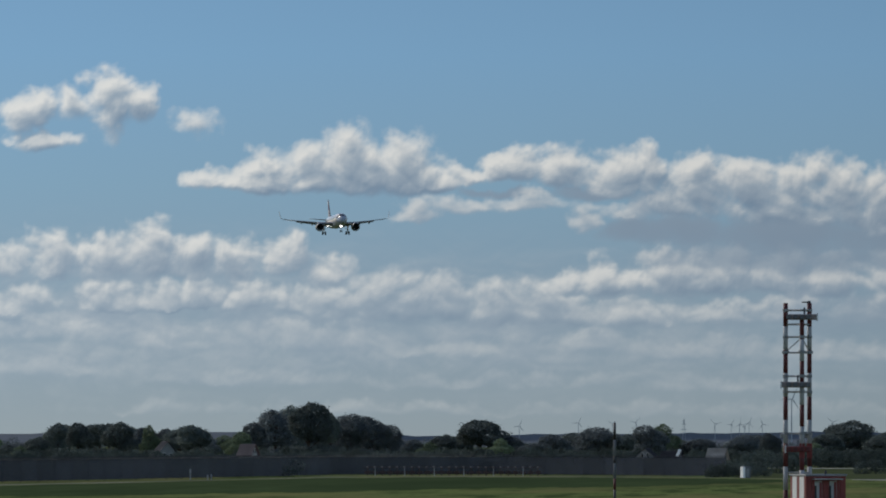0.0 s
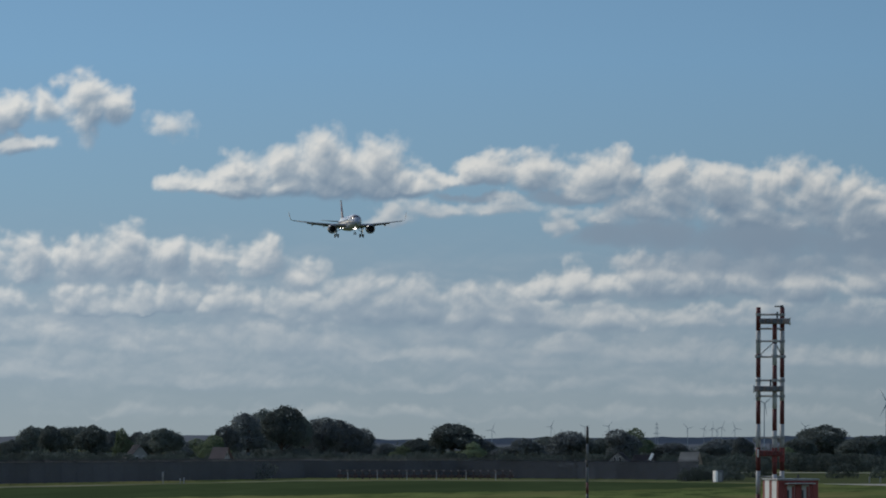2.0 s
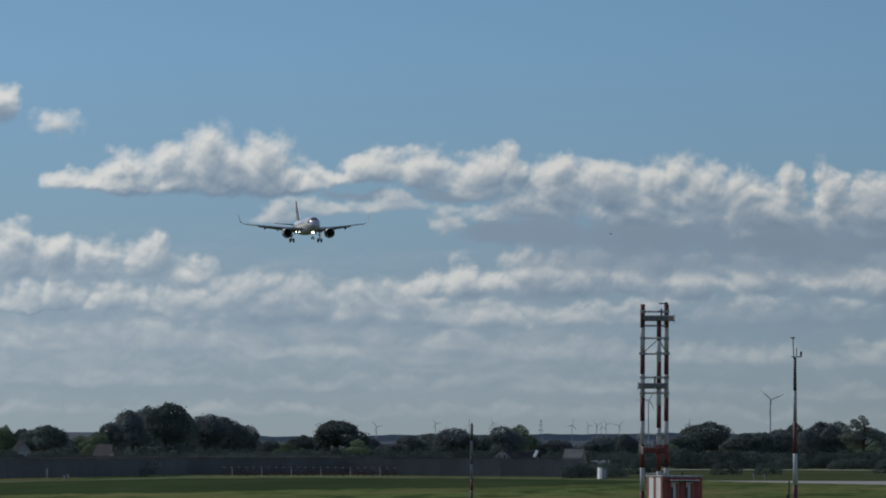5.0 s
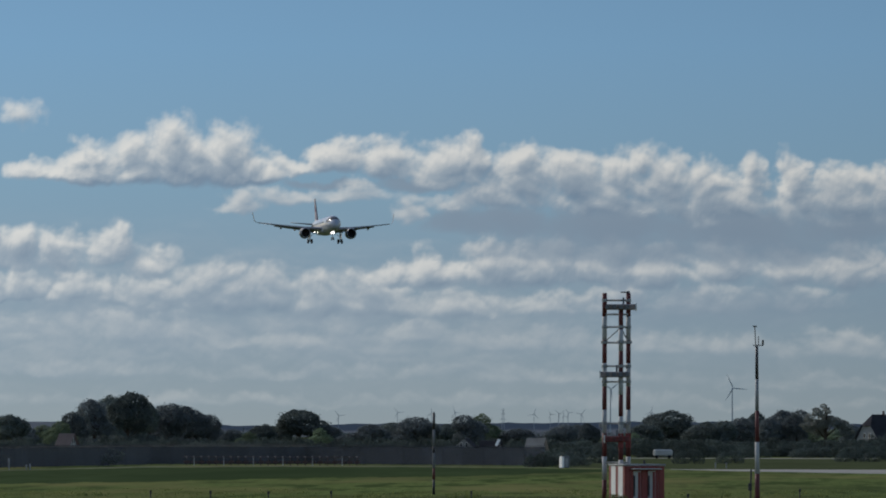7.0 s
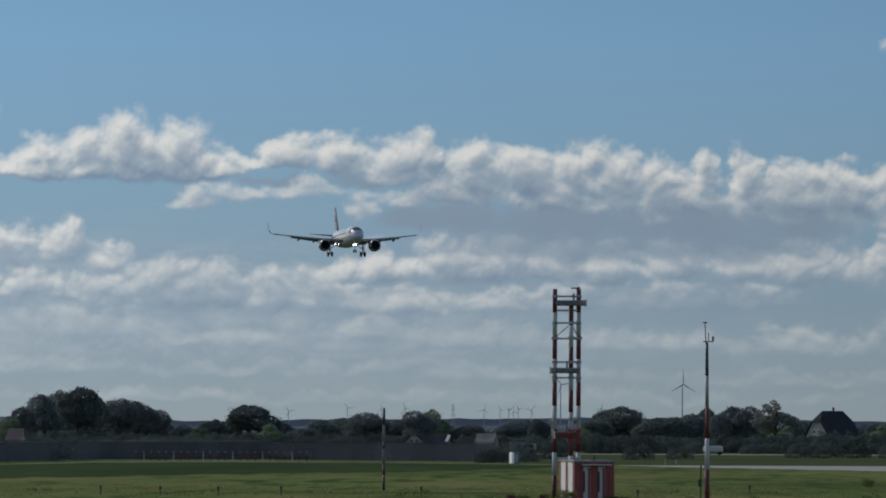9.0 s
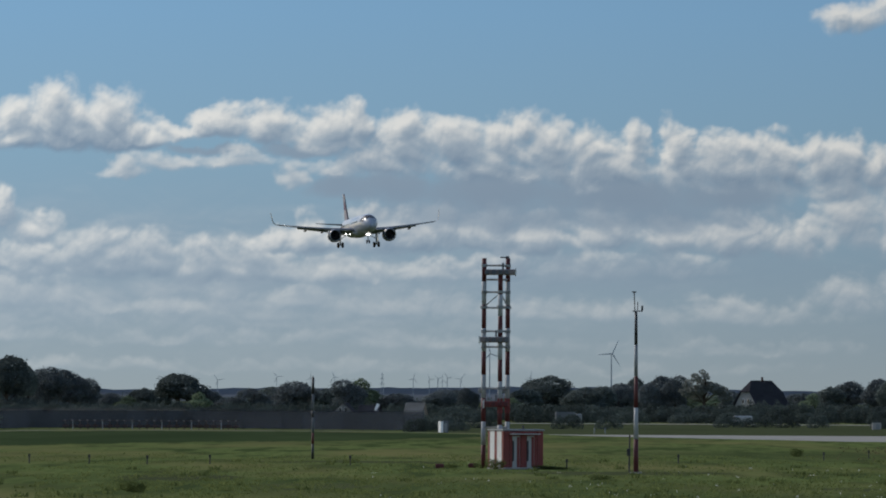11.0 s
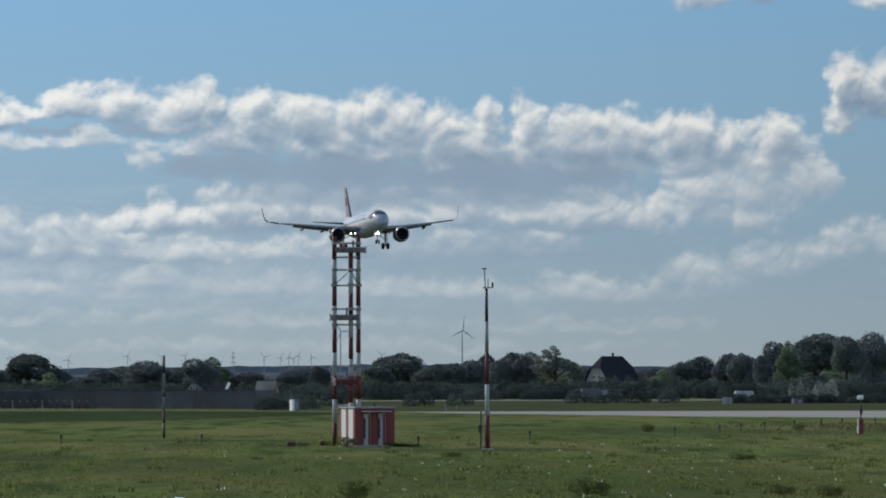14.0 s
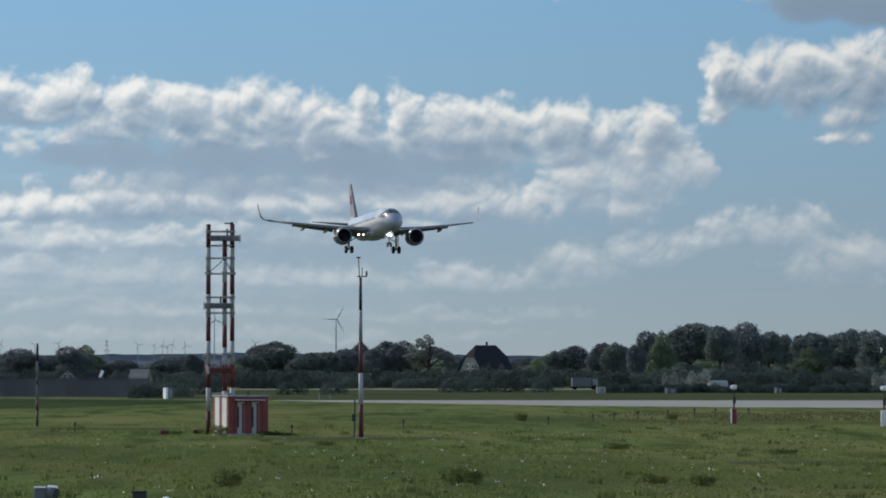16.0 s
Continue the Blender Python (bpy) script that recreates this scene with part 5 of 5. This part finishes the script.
def airliner():
    th = empty("airliner")
    Y0, Z0 = 12.6, 2.0     # the nose's place and the centre line's height, from the engines' middle
    prof = ((0.0, 0.06, -0.55), (0.25, 0.50, -0.50), (0.8, 0.95, -0.38), (1.6, 1.35, -0.24), (2.6, 1.66, -0.10), (3.8, 1.86, -0.02), (5.4, 1.96, 0.0), (9, 1.975, 0.0), (15, 1.975, 0), (22, 1.975, 0),
            (25.5, 1.93, 0.05), (29, 1.62, 0.38), (32, 1.20, 0.78), (34.5, 0.80, 1.12), (36.5, 0.45, 1.35), (37.5, 0.14, 1.45))
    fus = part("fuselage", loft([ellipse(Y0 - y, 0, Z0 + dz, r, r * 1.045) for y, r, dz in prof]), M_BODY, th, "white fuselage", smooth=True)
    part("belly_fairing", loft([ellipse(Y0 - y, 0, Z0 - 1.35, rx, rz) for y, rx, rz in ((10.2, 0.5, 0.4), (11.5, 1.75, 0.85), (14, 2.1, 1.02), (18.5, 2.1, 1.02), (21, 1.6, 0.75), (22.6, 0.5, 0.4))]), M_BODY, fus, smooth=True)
    ys, rs, ds = ([p[k] for p in prof] for k in range(3))

    def patch(sx, a0, a1, low, high, lift=0.025, n=6):
        """A curved plate on the skin between two angles from the crown; low and high give its ends along the body."""
        bm = nb()
        rows = []
        for k in range(n + 1):
            a = a0 + (a1 - a0) * k / n
            row = []
            for j in range(5):
                y = low(a) + (high(a) - low(a)) * j / 4
                r, dz = np.interp(y, ys, rs) + lift, np.interp(y, ys, ds)
                row.append(bm.verts.new((sx * r * math.sin(a), Y0 - y, Z0 + dz + r * 1.045 * math.cos(a))))
            rows.append(row)
        for p, q in zip(rows, rows[1:]):
            for j in range(4):
                bm.faces.new((p[j], q[j], q[j + 1], p[j + 1]))
        bmesh.ops.recalc_face_normals(bm, faces=bm.faces)
        return bm

    for sx in (-1, 1):
        for a0, a1 in ((0.02, 0.58), (0.60, 1.02), (1.04, 1.36)):
            part("cockpit_window", patch(sx, a0, a1, lambda a: 1.32 + 0.5 * a * a, lambda a: 2.72 + 0.75 * a * a), M_GLASS, fus, smooth=True)
        # the title on the side, as plain bars
        for k in range(6):
            y0 = 7.2 + k * 1.75
            part("title_bar", patch(sx, 0.72, 1.42, lambda a, y=y0: y + 0.25 * a, lambda a, y=y0: y + 0.85 + 0.25 * a, 0.012), M_TITLE, fus, "pale blue title bar")
    # cabin windows and doors
    win = None
    for sx in (-1, 1):
        for k in range(34):
            y = 6.6 + k * 0.66
            if 15.8 < y < 16.3:
                continue
            if win is None:
                win = part("cabin_window", box(nb(), (0.05, 0.26, 0.36), bevel=0.015), M_PANEGLASS, fus)
                o = win
            else:
                o = win.copy()
                scene.collection.objects.link(o)
            o.location = (sx * 1.92, Y0 - y, Z0 + 0.42)
        for y in (5.2, 29.4):
            part("cabin_door", patch(sx, 1.12, 1.78, lambda a, y=y: y - 0.41, lambda a, y=y: y + 0.41, 0.008), M_BODY, fus, smooth=True)
    # wings
    D = math.tan(radians(5.1))

    def flex(s):
        return 0.5 * (s / 17) ** 2

    sw = math.tan(radians(27.0))
    LE = Y0 - 11.6
    secs = ((0.6, 7.4, 0.14), (1.9, 6.7, 0.14), (6.3, 4.05, 0.12), (11.5, 2.75, 0.11), (16.6, 1.62, 0.10))
    for sx in (-1, 1):
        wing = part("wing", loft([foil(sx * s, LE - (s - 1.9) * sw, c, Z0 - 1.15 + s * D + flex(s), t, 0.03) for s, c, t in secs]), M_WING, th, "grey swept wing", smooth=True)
        part("slat", loft([foil(sx * s, LE - (s - 1.9) * sw + 0.34, c * 0.15, Z0 - 1.30 + s * D + flex(s), 0.22) for s, c, t in ((2.6, 5.6, 0), (6.3, 4.05, 0), (11.5, 2.75, 0), (16.2, 1.7, 0))]), M_LIP, wing, "bare metal leading edge slat", smooth=True)
        for s0, s1 in ((2.1, 6.2), (6.35, 12.6)):
            cs = [np.interp(s, [1.9, 6.3, 11.5, 16.6], [6.7, 4.05, 2.75, 1.62]) for s in (s0, s1)]
            part("flap", loft([foil(sx * s, LE - (s - 1.9) * sw - c * 0.88, c * 0.28, Z0 - 1.24 + s * D + flex(s), 0.12, 0.40) for s, c in zip((s0, s1), cs)]), M_WING, wing, smooth=True)
        part("aileron", loft([foil(sx * s, LE - (s - 1.9) * sw - c * 0.85, c * 0.24, Z0 - 1.18 + s * D + flex(s), 0.1, 0.12) for s, c in ((12.8, 2.45), (16.2, 1.7))]), M_WING, wing, smooth=True)
        for s in (3.9, 7.6, 11.0):
            c = np.interp(s, [1.9, 6.3, 11.5], [6.7, 4.05, 2.75])
            yc = LE - (s - 1.9) * sw - c * 0.75
            part("flap_fairing", loft([ellipse(yc + dy, sx * s, Z0 - 1.50 + s * D + flex(s) - 0.10 * k, r, r * 1.25, 10) for k, (dy, r) in enumerate(((1.6, 0.03), (0.8, 0.2), (-0.4, 0.24), (-1.6, 0.14), (-2.4, 0.02)))]), M_WING, wing, smooth=True)
        # sharklet
        ty, tz = LE - (16.6 - 1.9) * sw, Z0 - 1.15 + 16.6 * D + flex(16.6)
        rings = []
        for out_, up, back, c in ((0, 0, 0, 1.62), (0.45, 0.1, 0.25, 1.4), (0.85, 0.5, 0.5, 1.25), (1.02, 1.2, 0.95, 1.1), (1.25, 2.6, 1.7, 0.6)):
            rings.append([(sx * (16.6 + out_), ty - back, tz + up), (sx * (16.6 + out_ + 0.085), ty - back - c * 0.4, tz + up), (sx * (16.6 + out_), ty - back - c, tz + up), (sx * (16.6 + out_ - 0.085), ty - back - c * 0.4, tz + up)])
        part("sharklet", loft(rings), M_NACELLE, wing, "upturned wing tip", smooth=False)
        # engines
        ex, ez = sx * 5.75, 0.0
        eng = part("engine", loft([ellipse(0.9 - y, ex, ez, r, r, 28) for y, r in ((0.0, 1.17), (0.25, 1.31), (0.9, 1.40), (1.9, 1.38), (3.0, 1.22), (3.9, 1.0))], False, False), M_NACELLE, th, "dark engine nacelle", smooth=True)
        bm = loft([ellipse(0.9 - y, ex, ez, r, r, 28) for y, r in ((0.05, 1.19), (-0.06, 1.14), (-0.03, 1.08), (0.12, 1.04), (0.6, 1.06))], False, False)
        part("intake_lip", bm, M_LIP, eng, "polished intake lip", smooth=True)
        part("intake_duct", loft([ellipse(0.9 - y, ex, ez, r, r, 28) for y, r in ((0.3, 1.05), (1.0, 1.09))], False, True), M_DARK, eng)
        for k in range(18):
            a = 2 * math.pi * k / 18
            bm = nb()
            box(bm, (0.035, 0.22, 0.76), (0, 0, 0.67), m=pose(ex, 0.02, ez, 0, math.degrees(a), 0) @ pose(0, 0, 0, 0, 0, 35))
            part("fan_blade", bm, M_DARK, eng)
        part("spinner", loft([ellipse(0.35 - y, ex, ez, r, r, 16) for y, r in ((0, 0.02), (0.2, 0.16), (0.45, 0.27), (0.55, 0.28))]), M_DARK, eng, smooth=True)
        part("core_nozzle", loft([ellipse(-2.6 - y, ex, ez, r, r, 18) for y, r in ((0, 0.72), (1.1, 0.55), (1.9, 0.12))]), M_STEEL, eng, smooth=True)
        part("engine_pylon", loft([[(ex - w, y, ez + lo), (ex + w, y, ez + lo), (ex + w, y, ez + hi), (ex - w, y, ez + hi)] for y, w, lo, hi in ((0.2, 0.05, 1.15, 1.28), (-1.2, 0.2, 0.9, 1.5), (-3.6, 0.18, 0.7, 1.5))]), M_WING, eng)
        # tailplane
        part("tailplane", loft([foil(sx * s, Y0 - 31.4 - (s - 0.5) * 0.62, c, Z0 + 1.0 + s * 0.105, 0.1) for s, c in ((0.5, 3.7), (6.2, 1.35))]), M_WING, th, smooth=True)
        # main gear
        gx, gy = sx * 3.8, Y0 - 17.9
        gear = part("main_gear", tube(nb(), (gx, gy, Z0 - 1.0), (gx, gy, Z0 - 3.8), 0.16, 0.13, 10), M_STEEL, th, "steel main gear leg")
        part("side_brace", tube(nb(), (gx, gy, Z0 - 2.6), (sx * 2.2, gy, Z0 - 1.6), 0.07, n=8), M_STEEL, gear)
        part("gear_door", box(nb(), (0.06, 0.9, 1.6), (gx + sx * 0.3, gy, Z0 - 2.4), bevel=0.02), M_BODY, gear)
        part("axle", tube(nb(), (gx - 0.62, gy, Z0 - 3.8), (gx + 0.62, gy, Z0 - 3.8), 0.09, n=8), M_STEEL, gear)
        for o in (-0.46, 0.46):
            wheel = part("wheel", tyre(gx + o, gy, Z0 - 3.8, 0.585, 0.42), M_TYRE, gear, smooth=True)
            part("rim", tube(nb(), (gx + o - 0.215, gy, Z0 - 3.8), (gx + o + 0.215, gy, Z0 - 3.8), 0.27, n=14), M_STEEL, wheel)
        # wing root landing lamp
        lamp = part("landing_lamp", tube(nb(), (sx * 3.5, LE - 0.6, Z0 - 1.75), (sx * 3.5, LE - 0.2, Z0 - 1.8), 0.13, n=12), M_STEEL, th)
        part("lens", tube(nb(), (sx * 3.5, LE - 0.2, Z0 - 1.8), (sx * 3.5, LE - 0.16, Z0 - 1.805), 0.13, n=14), M_LAMP if sx > 0 else M_GLASS, lamp, "lit landing lamp" if sx > 0 else "unlit landing lamp")
        part("second_lens", tube(nb(), (sx * 2.7, LE - 0.3, Z0 - 1.8), (sx * 2.7, LE - 0.24, Z0 - 1.805), 0.09, n=12), M_LAMP if sx > 0 else M_GLASS, lamp)
    # fin
    rings = []
    for z, le, c, w in ((1.3, 27.6, 7.6, 0.24), (2.2, 29.6, 5.7, 0.20), (4.8, 32.0, 4.0, 0.13), (7.75, 34.6, 2.3, 0.08)):
        rings.append([(0, Y0 - le, Z0 + z), (w, Y0 - le - c * 0.35, Z0 + z), (0.02, Y0 - le - c, Z0 + z), (-w, Y0 - le - c * 0.35, Z0 + z)])
    fin = part("fin", loft(rings), M_FIN, th, "rose-grey tail fin", smooth=False)
    part("leading_edge", loft([[(0, Y0 - le + 0.05, Z0 + z), (w, Y0 - le - c * 0.22, Z0 + z), (-w, Y0 - le - c * 0.22, Z0 + z)] for z, le, c, w in ((1.4, 27.7, 7.6, 0.20), (2.2, 29.6, 5.7, 0.17), (4.8, 32.0, 4.0, 0.115), (7.78, 34.6, 2.3, 0.075))]), M_NAVY, fin, "dark blue leading edge")
    part("fin_flash", loft([[(0, Y0 - le, Z0 + z), (w, Y0 - le - c * 0.35, Z0 + z), (0.02, Y0 - le - c, Z0 + z), (-w, Y0 - le - c * 0.35, Z0 + z)] for z, le, c, w in ((4.4, 32.2, 3.55, 0.16), (5.9, 33.4, 2.75, 0.125))]), M_TAIL_RED, fin, "red flash on the fin")
    part("fin_root_panel", loft([[(0, Y0 - le, Z0 + z), (w, Y0 - le - c * 0.3, Z0 + z), (0.03, Y0 - le - c, Z0 + z), (-w, Y0 - le - c * 0.3, Z0 + z)] for z, le, c, w in ((1.4, 30.2, 5.0, 0.26), (2.4, 31.6, 4.0, 0.215))]), M_BODY, fin, "pale panel at the foot of the fin")
    # nose gear with its lamps
    ny = Y0 - 5.1
    ng = part("nose_gear", tube(nb(), (0, ny, Z0 - 1.7), (0, ny + 0.1, Z0 - 3.75), 0.12, 0.09, 10), M_STEEL, th, "steel nose gear leg")
    for o in (-0.25, 0.25):
        wheel = part("wheel", tyre(o, ny + 0.1, Z0 - 3.75, 0.38, 0.22), M_TYRE, ng, smooth=True)
        part("rim", tube(nb(), (o - 0.115, ny + 0.1, Z0 - 3.75), (o + 0.115, ny + 0.1, Z0 - 3.75), 0.18, n=12), M_STEEL, wheel)
        part("gear_door", box(nb(), (0.04, 1.3, 0.75), (o * 2.0, ny + 0.1, Z0 - 2.3), bevel=0.01), M_BODY, ng)
        part("taxi_lamp", tube(nb(), (o * 0.8, ny + 0.2, Z0 - 2.25), (o * 0.8, ny + 0.28, Z0 - 2.25), 0.14, n=14), M_LAMP, ng, "lit nose gear lamp")
    part("drag_brace", tube(nb(), (0, ny, Z0 - 2.9), (0, ny - 1.2, Z0 - 1.8), 0.06, n=8), M_STEEL, ng)
    return tagged(th, "white twin-engine airliner landing with its gear down and lamps lit", "airliner")


def tyre(x, y, z, r, w):
    """A tyre about an axle along x."""
    rings = []
    n = 20
    for dx, rr in ((-0.5, 0.55), (-0.5, 0.82), (-0.36, 0.97), (-0.15, 1.0), (0.15, 1.0), (0.36, 0.97), (0.5, 0.82), (0.5, 0.55)):
        rings.append([(x + dx * w, y + r * rr * math.cos(2 * math.pi * k / n), z + r * rr * math.sin(2 * math.pi * k / n)) for k in range(n)])
    return loft(rings)


PLANE = airliner()


def bird():
    th = empty("bird")
    body = part("body", loft([ellipse(y, 0, 0, r, r, 8) for y, r in ((-0.035, 0.002), (-0.015, 0.009), (0.01, 0.011), (0.03, 0.003))]), M_DARK, th, smooth=True)
    for sx in (-1, 1):
        part("wing", loft([[(sx * s, y0, z), (sx * s, (y0 + y1) / 2, z + 0.003), (sx * s, y1, z), (sx * s, (y0 + y1) / 2, z - 0.002)] for s, y0, y1, z in ((0.006, 0.014, -0.012, 0), (0.03, 0.01, -0.012, 0.008), (0.055, -0.01, -0.022, 0.006))]), M_DARK, th)
    return tagged(th, "tiny dark bird swooping across the sky", "bird")


BIRD = bird()


# ---- what moves ----
def motions():
    # the airliner: seconds, x, height of its engines, nose up, bank, heading
    flight = [
        (0.0, -143.2, 73.04, 0.6, 0.8, 191.8),
        (1.0, -132.5, 71.63, 0.6, 2.0, 191.8),
        (1.5, -127.0, 70.38, 0.6, 1.6, 191.7),
        (2.5, -116.9, 67.71, 0.6, -0.4, 191.7),
        (3.5, -106.0, 64.74, 0.6, 0.8, 191.7),
        (4.0, -100.6, 63.50, 0.6, 1.2, 191.6),
        (5.0, -89.9, 60.62, 0.6, 0.6, 191.6),
        (7.5, -63.5, 51.79, 0.8, -0.7, 190.9),
        (8.0, -58.2, 49.96, 0.8, -1.2, 190.8),
        (10.5, -30.3, 39.63, 1.2, 2.3, 190.2),
        (11.0, -25.4, 37.90, 1.3, 1.9, 190.2),
        (12.0, -14.2, 34.81, 1.5, 1.6, 190.1),
        (12.5, -9.4, 33.37, 1.6, 1.4, 190.1),
        (13.5, 1.0, 30.67, 1.8, 0.7, 190.1),
        (14.5, 11.4, 27.86, 2.0, 1.0, 190.1),
        (16.0, 26.8, 24.34, 2.3, -0.4, 190.0),
    ]
    walk(PLANE, [(t, pose(x, 1904.0 - 60.55 * t, z, nose, bank, turn)) for t, x, z, nose, bank, turn in flight])
    # a bird swoops through: seconds, bearing, height angle
    swoop = [(0.0, 90, 420), (3.6, 42, 140), (4.2, 31.5, 80), (4.4, 26.0, 58.8), (4.5, 23.3, 50.0), (4.7, 16.4, 40.7), (4.8, 12.8, 37.3), (4.9, 4.5, 36.2), (5.0, -5.4, 34.9), (5.1, -18.3, 32.8), (5.2, -31.6, 30.0), (5.8, -115, 22), (7.0, -280, 20), (16.0, -900, 40)]
    walk(BIRD, [(t, pose(*spot(b, 150, EYE + 0.15 * e), 0, 0, 75)) for t, b, e in swoop])
    # clouds drift slowly to the right and sink
    walk(SKY, [(0.0, pose(0, 0, 3.1, 0, 0, 0.114)), (16.0, pose(0, 0, 0, 0, 0, 0))])
    # traffic on the service road
    walk(TRUCK, [(t, pose(*spot(62.5 + 9.76 * (t - 16), 1000), 0, 0, 180 - 1 + 4)) for t in (0.0, 4.0, 8.0, 12.0, 16.0)])
    walk(VAN, [(t, pose(*spot(85.4 + 8.4 * (t - 16), 1000), 0, 0, 180 - 1 + 3)) for t in (0.0, 4.0, 8.0, 12.0, 16.0)])
    for rotor, y, hub, angle, speed in ROTORS:
        walk(rotor, [(t, pose(0, y, hub, 0, angle + speed * t, 0)) for t in range(17)])


motions()
